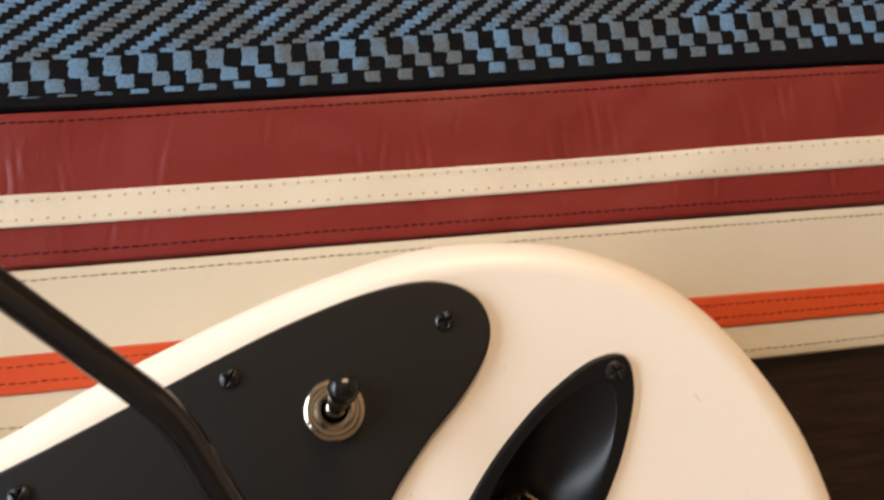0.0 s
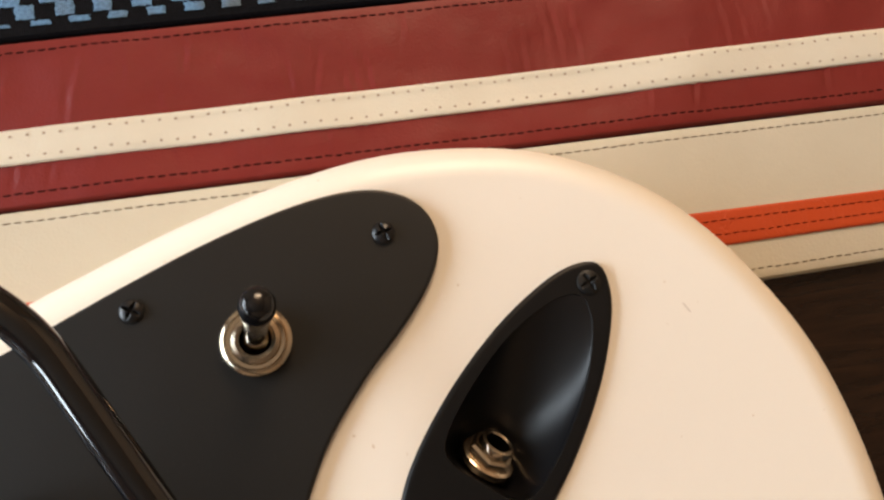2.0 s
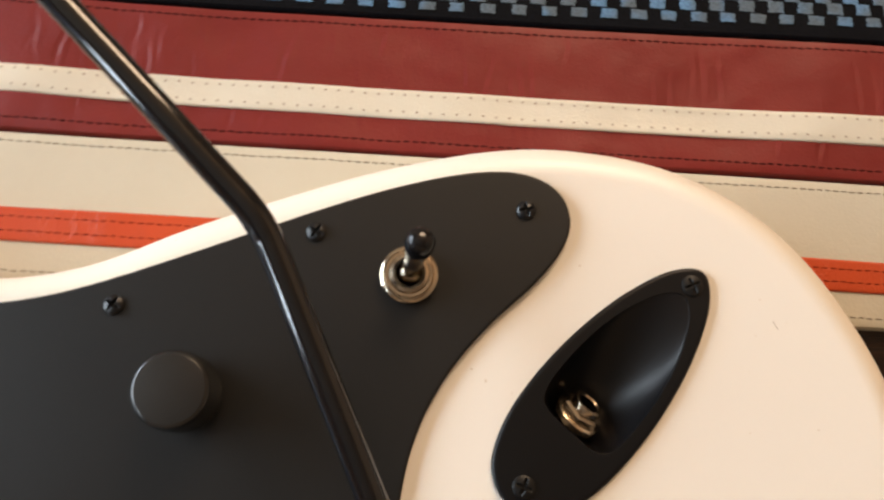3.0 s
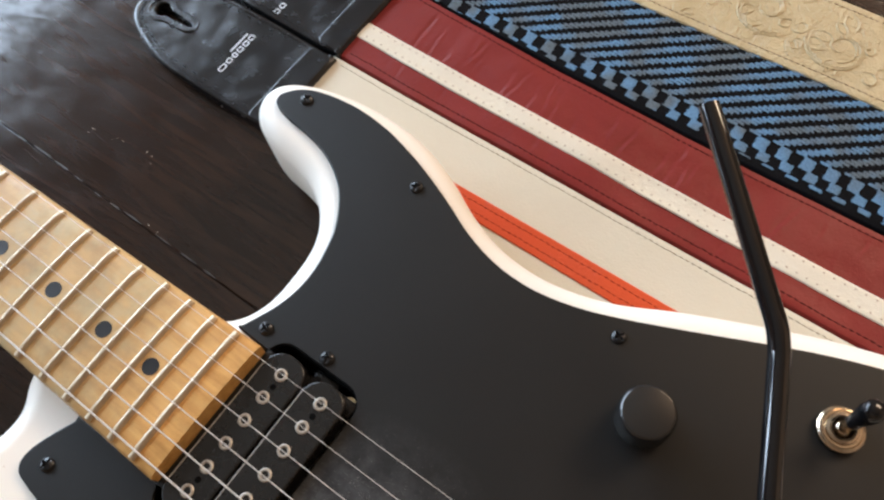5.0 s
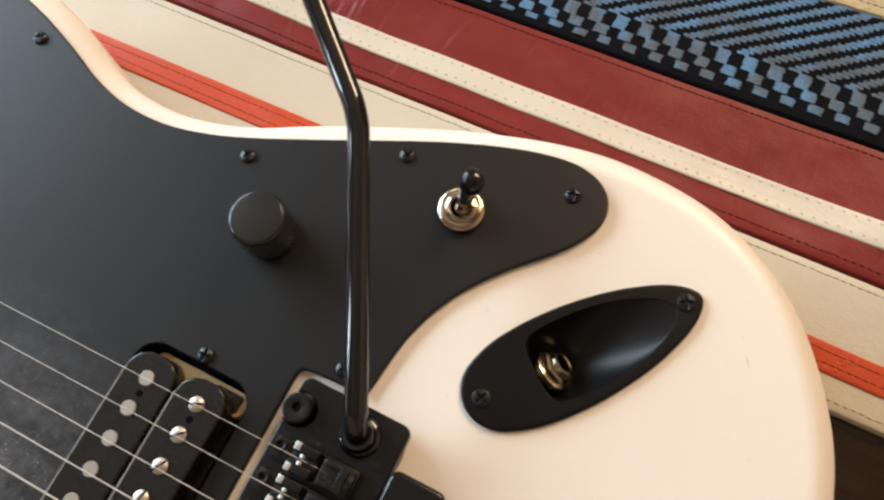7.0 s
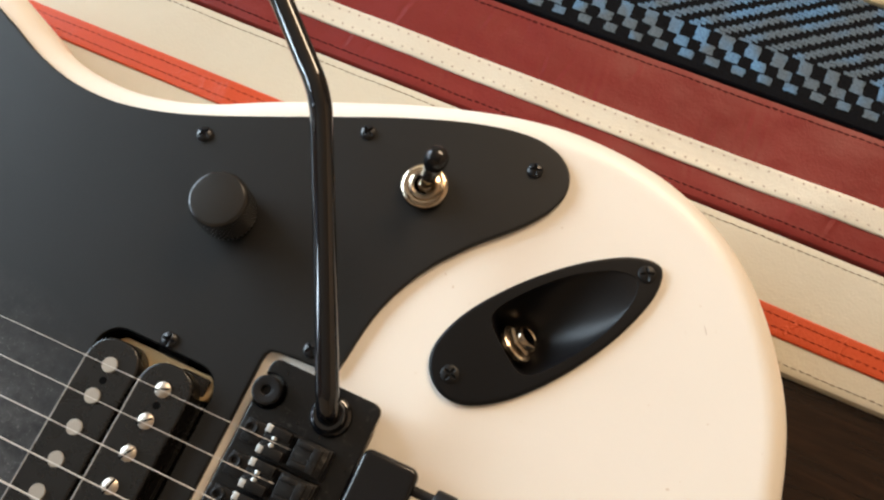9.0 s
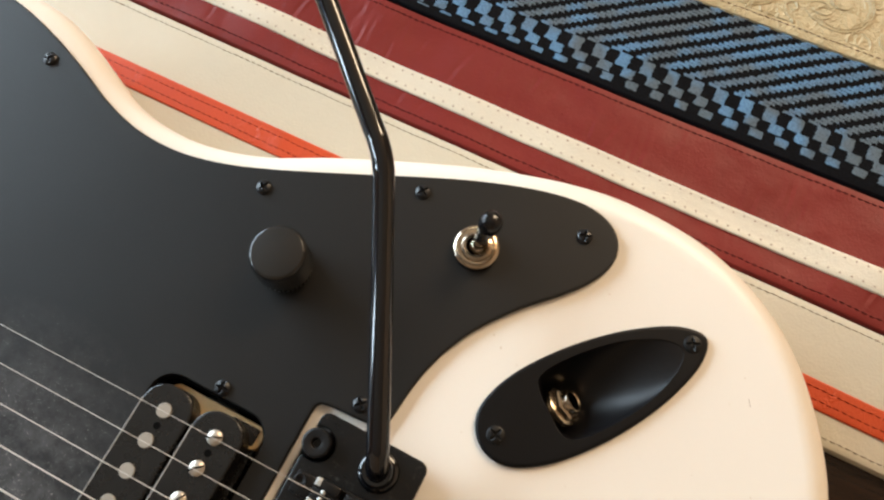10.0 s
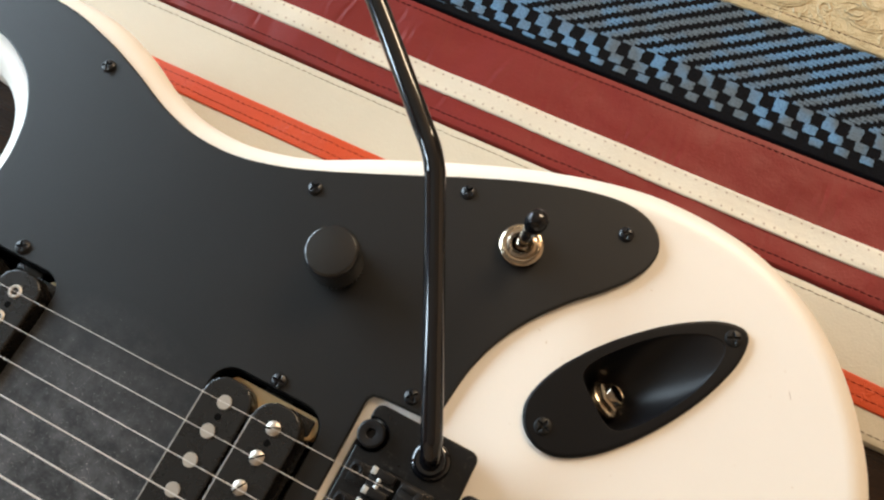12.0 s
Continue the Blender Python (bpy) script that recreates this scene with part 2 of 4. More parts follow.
def worn_steel():
    """Black plating gone dull and dusty, rubbed grey in small patches."""
    mat = base_material("worn_black_steel", (0.012, 0.012, 0.012), 0.35, 0.2)
    v = coords(mat)
    rub = ramp(mat, noise_tex(mat, v, 520, 4, 0.7), [(0.56, (0, 0, 0)), (0.70, (0.8, 0.8, 0.8))])
    where = ramp(mat, noise_tex(mat, v, 90, 2), [(0.46, (0.05, 0.05, 0.05)), (0.62, (1, 1, 1))])
    link(mat, mix(mat, mix(mat, 1.0, rub, where, "MULTIPLY"), (0.006, 0.006, 0.0065), (0.11, 0.105, 0.095)), shader(mat).inputs["Base Color"])
    rough_from(mat, noise_tex(mat, v, 260, 5, 0.65), 0.18, 0.46)
    bump(mat, noise_tex(mat, v, 900, 3), 0.18, 0.0003)
    return mat


WORN_STEEL = worn_steel()
# pale line that paints the window's glint on the bobbins' headward edges
EDGE_GLINT = base_material("bobbin_edge_glint", (0.16, 0.155, 0.15), 0.6)
link(EDGE_GLINT, mix(EDGE_GLINT, noise_tex(EDGE_GLINT, coords(EDGE_GLINT), 300, 3), (0.10, 0.10, 0.10), (0.50, 0.49, 0.47)), shader(EDGE_GLINT).inputs["Base Color"])
KNURL = base_material("knurled_black_metal", (0.13, 0.13, 0.125), 0.26, 0.9)
KNOB_CAP = base_material("polished_black_cap", (0.010, 0.010, 0.010), 0.24, spec=0.75)
WORN_BRIGHT = base_material("rubbed_steel", (0.56, 0.57, 0.55), 0.42, 0.6)


def scuffed(mat, scale, lo, hi, relief=0.0):
    v = coords(mat)
    rough_from(mat, noise_tex(mat, v, scale, 5, 0.65), lo, hi)
    if relief:
        bump(mat, noise_tex(mat, v, scale * 9, 2), relief, 0.0003)


scuffed(BLACK_PLASTIC, 120, 0.28, 0.48, 0.15)
scuffed(BOBBIN, 150, 0.18, 0.38, 0.10)
scuffed(GLOSS_BLACK, 90, 0.14, 0.26)
scuffed(ARM_BLACK, 60, 0.05, 0.10)
scuffed(BLACK_METAL, 160, 0.22, 0.46, 0.1)
scuffed(CUP_BLACK, 70, 0.28, 0.42, 0.1)
scuffed(PLATE_BLACK, 90, 0.34, 0.48, 0.1)
scuffed(SATIN_BLACK, 90, 0.30, 0.46, 0.1)
scuffed(NICKEL, 300, 0.13, 0.26)
scuffed(SLUG, 300, 0.30, 0.50)


def maple():
    mat = base_material("worn_maple", (0.62, 0.40, 0.17), 0.32, coat=0.25)
    v = coords(mat, (5, 60, 60))
    g = add_node(mat, "ShaderNodeTexNoise", Scale=6.0, Detail=7.0, Roughness=0.6, Distortion=0.6)
    link(mat, v, g.inputs["Vector"])
    c = ramp(mat, g.outputs["Fac"], [(0.30, (0.50, 0.255, 0.066)), (0.55, (0.66, 0.375, 0.120)), (0.75, (0.72, 0.45, 0.175))])
    v2 = coords(mat)
    wear = ramp(mat, noise_tex(mat, v2, 70, 5, 0.65), [(0.45, (0, 0, 0)), (0.68, (0.55, 0.55, 0.55))])
    # played-in area up the board, clean towards the heel
    sep = mat.node_tree.nodes.new("ShaderNodeSeparateXYZ")
    link(mat, v2, sep.inputs["Vector"])
    played = add_node(mat, "ShaderNodeMapRange")
    played.inputs["From Min"].default_value, played.inputs["From Max"].default_value = -0.022, -0.066
    link(mat, sep.outputs["X"], played.inputs["Value"])
    c = mix(mat, mix(mat, 1.0, mix(mat, 1.0, wear, (0.52, 0.52, 0.52), "ADD"), played.outputs["Result"], "MULTIPLY"), c, (0.51, 0.405, 0.225))
    c = mix(mat, 1.0, c, ramp(mat, noise_tex(mat, v2, 48, 5, 0.65), [(0.34, (0.74, 0.70, 0.64)), (0.56, (1, 1, 1))]), "MULTIPLY")
    link(mat, c, shader(mat).inputs["Base Color"])
    bump(mat, g.outputs["Fac"], 0.12, 0.0005)
    rough_from(mat, noise_tex(mat, v2, 60, 4), 0.26, 0.46)
    return mat


MAPLE = maple()


def plaster(name, a, b):
    mat = base_material(name, a, 0.85)
    v = coords(mat)
    link(mat, mix(mat, noise_tex(mat, v, 3, 4), a, b), shader(mat).inputs["Base Color"])
    bump(mat, noise_tex(mat, v, 90, 3), 0.15, 0.002)
    return mat


WALL = plaster("warm_plaster", (0.36, 0.27, 0.19), (0.40, 0.30, 0.21))
CEIL = plaster("ceiling_plaster", (0.27, 0.22, 0.17), (0.31, 0.25, 0.19))
FLOORING = plaster("brown_floor", (0.20, 0.13, 0.08), (0.25, 0.16, 0.10))


# ---- mesh helpers ----
def finish(bm, name, mat, parent=None, label="", smooth=35):
    bmesh.ops.recalc_face_normals(bm, faces=bm.faces)
    me = bpy.data.meshes.new(name)
    bm.to_mesh(me)
    bm.free()
    mats = mat if isinstance(mat, (list, tuple)) else [mat]
    for m in mats:
        me.materials.append(m)
    if smooth:
        me.shade_smooth()
        me.set_sharp_from_angle(angle=radians(smooth))
    ob = new(name, me)
    if parent is not None:
        ob.parent = parent
    if label:
        tagged(ob, label)
    return ob


def part(name, bm, mat, parent, label="", smooth=35):
    return finish(bm, name, mat, parent, label, smooth)


def again(ob, m, parent=None):
    """One more piece that shares ob's mesh, at the pose m."""
    o = new(ob.name.split(".")[0], ob.data)
    o.parent = parent if parent is not None else ob.parent
    o.matrix_basis = m
    return o


def thing(name, label, category, group="", kind="", at=(0, 0, 0)):
    ob = new(name)
    ob.location = at
    return tagged(ob, label, category, group, kind)


def smooth_loop(points, steps=6, closed=True):
    """A smooth curve (Catmull-Rom) through a few control points."""
    pts, out, n = [Vector(p) for p in points], [], len(points)
    for i in range(n if closed else n - 1):
        if closed:
            a, b, c, d = (pts[(i + k) % n] for k in (-1, 0, 1, 2))
        else:
            a, b, c, d = pts[max(i - 1, 0)], pts[i], pts[i + 1], pts[min(i + 2, n - 1)]
        for s in range(steps):
            t = s / steps
            out.append(0.5 * (2 * b + (c - a) * t + (2 * a - 5 * b + 4 * c - d) * t * t + (3 * b - a - 3 * c + d) * t ** 3))
    if not closed:
        out.append(pts[-1])
    return out


def rounded(x0, x1, y0, y1, r, n=6):
    """A rectangle with rounded corners, counter-clockwise."""
    out = []
    for cx, cy, a0 in ((x1 - r, y1 - r, 0), (x0 + r, y1 - r, 90), (x0 + r, y0 + r, 180), (x1 - r, y0 + r, 270)):
        for i in range(n + 1):
            a = radians(a0 + 90 * i / n)
            out.append(Vector((cx + r * math.cos(a), cy + r * math.sin(a))))
    return out


def area(poly):
    return sum(a.x * b.y - b.x * a.y for a, b in zip(poly, poly[1:] + poly[:1])) / 2


def inset(poly, d):
    """The outline moved inwards by d along its normals."""
    s, n, out = (1 if area(poly) > 0 else -1), len(poly), []
    for i in range(n):
        t = (poly[(i + 1) % n] - poly[i - 1])
        t = t.normalized() if t.length > 1e-9 else Vector((1, 0))
        out.append(poly[i] + Vector((-t.y, t.x)) * d * s)
    return out


def slab(outer, z0, z1, holes=(), top_r=0.0, bottom_r=0.0, seg=4, hole_r=0.0, top_z=None):
    """A plate with rounded rims and openings that go through it."""
    from mathutils import geometry
    bm = bmesh.new()

    def rim_rows(r_top, r_bot):
        rows = []
        if r_bot > 0:
            rows += [(r_bot * (1 - math.sin(a)), z0 + r_bot * (1 - math.cos(a))) for a in (math.pi / 2 * k / seg for k in range(seg))]
            rows.append((0.0, z0 + r_bot))
        else:
            rows.append((0.0, z0))
        if r_top > 0:
            rows += [(r_top * (1 - math.cos(a)), z1 - r_top + r_top * math.sin(a)) for a in (math.pi / 2 * k / seg for k in range(seg + 1))]
            rows.append((r_top + min(0.0005, r_top * 0.5), z1))
        else:
            rows.append((0.0, z1))
        return rows

    tops, bottoms = [], []
    for k, loop in enumerate([outer, *holes]):
        rows = rim_rows(top_r, bottom_r) if k == 0 else rim_rows(hole_r, 0.0)
        made = []
        for d, z in rows:
            line = inset(loop, d if k == 0 else -d) if d else loop
            made.append([bm.verts.new((p.x, p.y, z)) for p in line])
        for a, b in zip(made, made[1:]):
            for i in range(len(a)):
                j = (i + 1) % len(a)
                bm.faces.new((a[i], a[j], b[j], b[i]))
        bottoms.append(made[0])
        tops.append(made[-1])
    for group in (tops, bottoms):
        flat = [v for loop in group for v in loop]
        for tri in geometry.tessellate_polygon([[v.co.copy() for v in loop] for loop in group]):
            try:
                bm.faces.new([flat[i] for i in tri])
            except ValueError:
                pass
    return bm


def lathe(profile, n=32, m=None):
    """A turned piece from (radius, height) pairs."""
    bm, rows = bmesh.new(), []
    for r, z in profile:
        rows.append([bm.verts.new((0, 0, z))] if r < 1e-7 else [bm.verts.new((r * math.cos(2 * math.pi * i / n), r * math.sin(2 * math.pi * i / n), z)) for i in range(n)])
    for a, b in zip(rows, rows[1:]):
        for i in range(n):
            j = (i + 1) % n
            f = [a[i % len(a)], a[j % len(a)], b[j % len(b)], b[i % len(b)]]
            f = list(dict.fromkeys(f))
            if len(f) > 2:
                bm.faces.new(f)
    if m is not None:
        bmesh.ops.transform(bm, matrix=m, verts=bm.verts)
    return bm


def tube(points, radius, n=16, taper=None):
    """A round bar along a line of points, with closed ends."""
    bm, rows = bmesh.new(), []
    up = Vector((0.13, 0.31, 0.94)).normalized()
    for i, p in enumerate(points):
        t = (points[min(i + 1, len(points) - 1)] - points[max(i - 1, 0)]).normalized()
        a = t.cross(up).normalized()
        b = t.cross(a)
        r = radius if taper is None else radius * taper(i / (len(points) - 1))
        rows.append([bm.verts.new(p + (a * math.cos(2 * math.pi * k / n) + b * math.sin(2 * math.pi * k / n)) * r) for k in range(n)])
    for a, b in zip(rows, rows[1:]):
        for k in range(n):
            bm.faces.new((a[k], a[(k + 1) % n], b[(k + 1) % n], b[k]))
    bm.faces.new(rows[0])
    bm.faces.new(rows[-1])
    return bm


def block(x0, x1, y0, y1, z0, z1, bevel=0.0, seg=2):
    bm = bmesh.new()
    bmesh.ops.create_cube(bm, size=1)
    bmesh.ops.transform(bm, matrix=Matrix.Translation(((x0 + x1) / 2, (y0 + y1) / 2, (z0 + z1) / 2)) @ Matrix.Diagonal((x1 - x0, y1 - y0, z1 - z0, 1)), verts=bm.verts)
    if bevel:
        bmesh.ops.bevel(bm, geom=list(bm.edges), offset=bevel, segments=seg, affect="EDGES", profile=0.5)
    return bm


def join(*many):
    bm = bmesh.new()
    for other in many:
        me = bpy.data.meshes.new("tmp")
        other.to_mesh(me)
        other.free()
        bm.from_mesh(me)
        bpy.data.meshes.remove(me)
    return bm


def turned(bm, m):
    bmesh.ops.transform(bm, matrix=m, verts=bm.verts)
    return bm


def cross_screw(r, h):
    """A domed screw head with a cross recess."""
    n, rings = 24, (1.0, 0.96, 0.8, 0.55, 0.3, 0.12)
    bm, rows = bmesh.new(), []
    rows.append([bm.verts.new((r * math.cos(2 * math.pi * i / n), r * math.sin(2 * math.pi * i / n), -0.0003)) for i in range(n)])
    for f in rings:
        row = []
        for i in range(n):
            a = 2 * math.pi * i / n
            x, y = r * f * math.cos(a), r * f * math.sin(a)
            z = h * math.sqrt(max(0.0, 1 - (f * 0.96) ** 2)) * 0.9 + h * 0.1
            if f < 0.6 and min(abs(x), abs(y)) < 0.10 * r:
                z -= h * 0.75
            row.append(bm.verts.new((x, y, z)))
        rows.append(row)
    tip = bm.verts.new((0, 0, h * 0.15))
    for a, b in zip(rows, rows[1:]):
        for i in range(n):
            bm.faces.new((a[i], a[(i + 1) % n], b[(i + 1) % n], b[i]))
    for i in range(n):
        bm.faces.new((rows[-1][i], rows[-1][(i + 1) % n], tip))
    return bm


# ---- the unseen room added round the table ----
def wall(name, x0, x1, y0, y1, z0, z1, mat, label):
    return tagged(finish(block(x0, x1, y0, y1, z0, z1), name, mat, smooth=0), label, "wall", kind="structure")


# closes the place in; its tones are set for bounce and reflections
FLOOR_Z, CEILING_Z = -0.75, 2.05
tagged(finish(block(-1.98, 2.2, -2.2, 2.1, FLOOR_Z - 0.1, FLOOR_Z), "floor", FLOORING, smooth=0), "unseen brown floor added to close the room", "floor", kind="structure")
tagged(finish(block(-1.98, 2.2, -2.2, 2.1, CEILING_Z, CEILING_Z + 0.1), "ceiling", CEIL, smooth=0), "unseen plaster ceiling added to close the room", "ceiling", kind="structure")
wall("wall_east", 2.1, 2.2, -2.2, 2.1, FLOOR_Z, CEILING_Z, WALL, "unseen warm plaster wall added to close the room")


def wall_with_openings(name, flat, axis, z0, z1, lo, hi, openings, tops):
    """A wall built of pieces round its openings, given as pairs along the wall."""
    runs, at = [], lo
    for (a, b), (c, d) in zip(openings, tops):
        runs += [(at, a, z0, z1), (a, b, z0, c), (a, b, d, z1)]
        at = b
    runs.append((at, hi, z0, z1))
    bms = [block(flat, flat + 0.1, a, b, c, d) if axis == "x" else block(a, b, flat, flat + 0.1, c, d) for a, b, c, d in runs]
    tagged(finish(join(*bms), name, WALL, smooth=0), "unseen warm plaster wall, added with openings for the lamps", "wall", kind="structure")


wall_with_openings("wall_west", -1.98, "x", FLOOR_Z, CEILING_Z, -2.1, 2.0, ((-1.33, -0.77), (-0.50, 1.35)), ((0.26, 1.18), (0.34, 1.33)))
wall_with_openings("wall_north", 2.0, "y", FLOOR_Z, CEILING_Z, -1.98, 2.1, ((0.18, 1.26),), ((1.02, 1.98),))
wall("wall_south", -1.98, 2.1, -2.2, -2.1, FLOOR_Z, CEILING_Z, WALL, "unseen warm plaster wall added to close the room")


# ---- table ----
def build_table():
    table = thing("table", "dark-stained glossy wooden table with worn planks", "table")
    edges = [-0.62, -0.46, -0.30, -0.135, 0.019, 0.175, 0.335, 0.50, 0.66]
    for a, b in zip(edges, edges[1:]):
        part("plank", slab(rounded(-0.95, 1.05, a + 0.00006, b - 0.00006, 0.002, 2), -0.03, 0.0, top_r=0.0008, seg=3), TABLE, table)
    rng = random.Random(31)
    bm = bmesh.new()
    x = -0.60
    while x < -0.08:
        long = rng.uniform(0.003, 0.016)
        wide = rng.uniform(0.00012, 0.00050)
        y = 0.0190 + rng.uniform(-0.0008, 0.0008)
        lo, hi = [], []
        for k in range(6):
            f = k / 5
            half = wide * math.sin(math.pi * (0.08 + 0.84 * f)) * rng.uniform(0.6, 1.2)
            lo.append(bm.verts.new((x + long * f, y - half, 0.00012)))
            hi.append(bm.verts.new((x + long * f, y + half, 0.00012)))
        for k in range(5):
            bm.faces.new((lo[k], lo[k + 1], hi[k + 1], hi[k]))
        x += long + rng.uniform(0.001, 0.012)
    tagged(part("seam_wear_glint", bm, SEAM_WEAR_GLINT, table, "pale dashes along a plank seam, wear with painted glints"), kind="stuff")
    crumbs = []
    for cx, cy, n in ((-0.1889, 0.0425, 3), (-0.1707, 0.0453, 4), (-0.150, 0.047, 3), (-0.300, 0.110, 2), (-0.120, 0.020, 2)):
        for k in range(n):
            px, py, r = cx + rng.uniform(-0.004, 0.004), cy + rng.uniform(-0.003, 0.003), rng.uniform(0.00018, 0.0004)
            crumbs.append(turned(lathe([(0, 0), (r, 0.0), (r * 1.1, r * 0.4), (r * 0.5, r * 0.9), (0, r)], 7), pose(px, py, 0.0, 0, 0, rng.uniform(0, 90))))
    tagged(part("dust_crumb", join(*crumbs), CRUMB, table, "scattered pale dust crumbs"), kind="stuff")
    for y in (-0.55, 0.565):
        part("apron", block(-0.85, 0.95, y, y + 0.025, -0.12, -0.0302, 0.002), TABLE, table)
    leg = part("leg", block(-0.86, -0.78, -0.57, -0.49, FLOOR_Z, -0.0305, 0.006), TABLE, table)
    for dx, dy in ((1.74, 0), (0, 1.10), (1.74, 1.10)):
        again(leg, pose(dx, dy, 0))
    return table


build_table()


# ---- straps ----
def swell(x, y, amp):
    return amp * (noise.noise(Vector((x * 17, y * 11, 3.1))) + 0.5 * noise.noise(Vector((x * 41, y * 20, 7.7))))


def band(x0, x1, low, high, z0, z1, amp=0.0006, edge=0.0016, nx=150, ny=14, lift=None):
    """A long soft strip between two lines low(x) and high(x), with rolled edges and a gently uneven top."""
    bm, top, bot = bmesh.new(), [], []
    vs = [0.0, 0.012, 0.035, 0.07] + [0.07 + 0.86 * (k + 1) / ny for k in range(ny)] + [0.965, 0.988, 1.0]
    for i in range(nx + 1):
        x = x0 + (x1 - x0) * i / nx
        a, b = low(x), high(x)
        rt, rb = [], []
        for v in vs:
            y = a + (b - a) * v
            d = min(y - a, b - y, x - x0 + 0.0004, x1 - x + 0.0004)
            drop = (1 - math.sqrt(max(0.0, 1 - (1 - min(d, edge) / edge) ** 2))) * min(edge, z1 - z0) * 0.9
            z = z1 - drop + swell(x, y, amp) * min(1.0, d / 0.004 + 0.35) + (lift(x, v) if lift else 0)
            rt.append(bm.verts.new((x, y, z)))
            rb.append(bm.verts.new((x, y, z0)))
        top.append(rt)
        bot.append(rb)
    m = len(vs) - 1
    for i in range(nx):
        for k in range(m):
            bm.faces.new((top[i][k], top[i + 1][k], top[i + 1][k + 1], top[i][k + 1]))
            bm.faces.new((bot[i][k], bot[i][k + 1], bot[i + 1][k + 1], bot[i + 1][k]))
        bm.faces.new((bot[i][0], bot[i + 1][0], top[i + 1][0], top[i][0]))
        bm.faces.new((bot[i][m], top[i][m], top[i + 1][m], bot[i + 1][m]))
    for i in (0, nx):
        for k in range(m):
            bm.faces.new((bot[i][k], bot[i][k + 1], top[i][k + 1], top[i][k]))
    return bm


def stitches(x0, x1, line, z, amp, pitch=0.0030, length=0.0025, r=0.00022, wander=0.00012):
    """A row of thread stitches that lie in the leather along y = line(x)."""
    bm = bmesh.new()
    rng = random.Random(int(x0 * 1000) + int(line(x0) * 1e5))
    x = x0
    while x < x1:
        y = line(x) + rng.uniform(-1, 1) * wander
        half = length * rng.uniform(0.42, 0.52)
        ring_rows = []
        for s, f in ((-1, 0.35), (-0.6, 1.0), (0.6, 1.0), (1, 0.35)):
            px, py = x + s * half, y + s * rng.uniform(-0.0001, 0.0001)
            pz = z + swell(px, py, amp) - 0.00002
            ring_rows.append([bm.verts.new((px, py + r * f * math.cos(a), pz + r * f * math.sin(a))) for a in (0, 1.05, 2.1, 3.14, 4.7)])
        for a, b in zip(ring_rows, ring_rows[1:]):
            for k in range(5):
                bm.faces.new((a[k], a[(k + 1) % 5], b[(k + 1) % 5], b[k]))
        x += pitch * rng.uniform(0.96, 1.04)
    return bm


def holes_row(x0, x1, line, z, amp, extra, pitch=0.0046):
    """Needle holes: shallow rings with a sunk middle."""
    bm = bmesh.new()
    rng = random.Random(5)
    x = x0
    while x < x1:
        y = line(x) + rng.uniform(-0.0002, 0.0002)
        pz = z + swell(x, y, amp) + extra(x, y) + 0.00024
        c = bm.verts.new((x, y, pz - 0.0001))
        rr = [bm.verts.new((x + 0.00052 * math.cos(k * math.pi / 4), y + 0.00040 * math.sin(k * math.pi / 4), pz)) for k in range(8)]
        for k in range(8):
            bm.faces.new((c, rr[k], rr[(k + 1) % 8]))
        x += pitch * rng.uniform(0.97, 1.03)
    return bm


def wavy(base, slope, size, seed):
    return lambda x: base + slope * x + size * noise.noise(Vector((x * 9, seed, 0.5)))


def bowed(mid, slope, bend, twist, size, seed):
    """A strap's edge: y along x about the middle of the table, gently curved, with a small waver."""
    def edge(x):
        u = (x - 0.15) / 0.25
        return mid + slope * u + bend * u ** 2 + twist * u ** 3 + size * noise.noise(Vector((x * 9, seed, 0.5)))
    return edge


STRAP_TOP, STRAP_AMP = 0.0046, 0.0005
STRAP_END = 0.52
RED_AMP = 0.0012

# cream strap with an orange stripe, partly under the guitar
cream_low, cream_high = wavy(0.0955, 0.015, 0.0003, 1.0), bowed(0.1497, 0.00457, 0.0001, -0.00116, 0.0002, 2.0)
orange_low, orange_high = wavy(0.1089, 0.0105, 0.0002, 3.0), bowed(0.12267, 0.00265, -0.0021, 0.00027, 0.0002, 4.0)


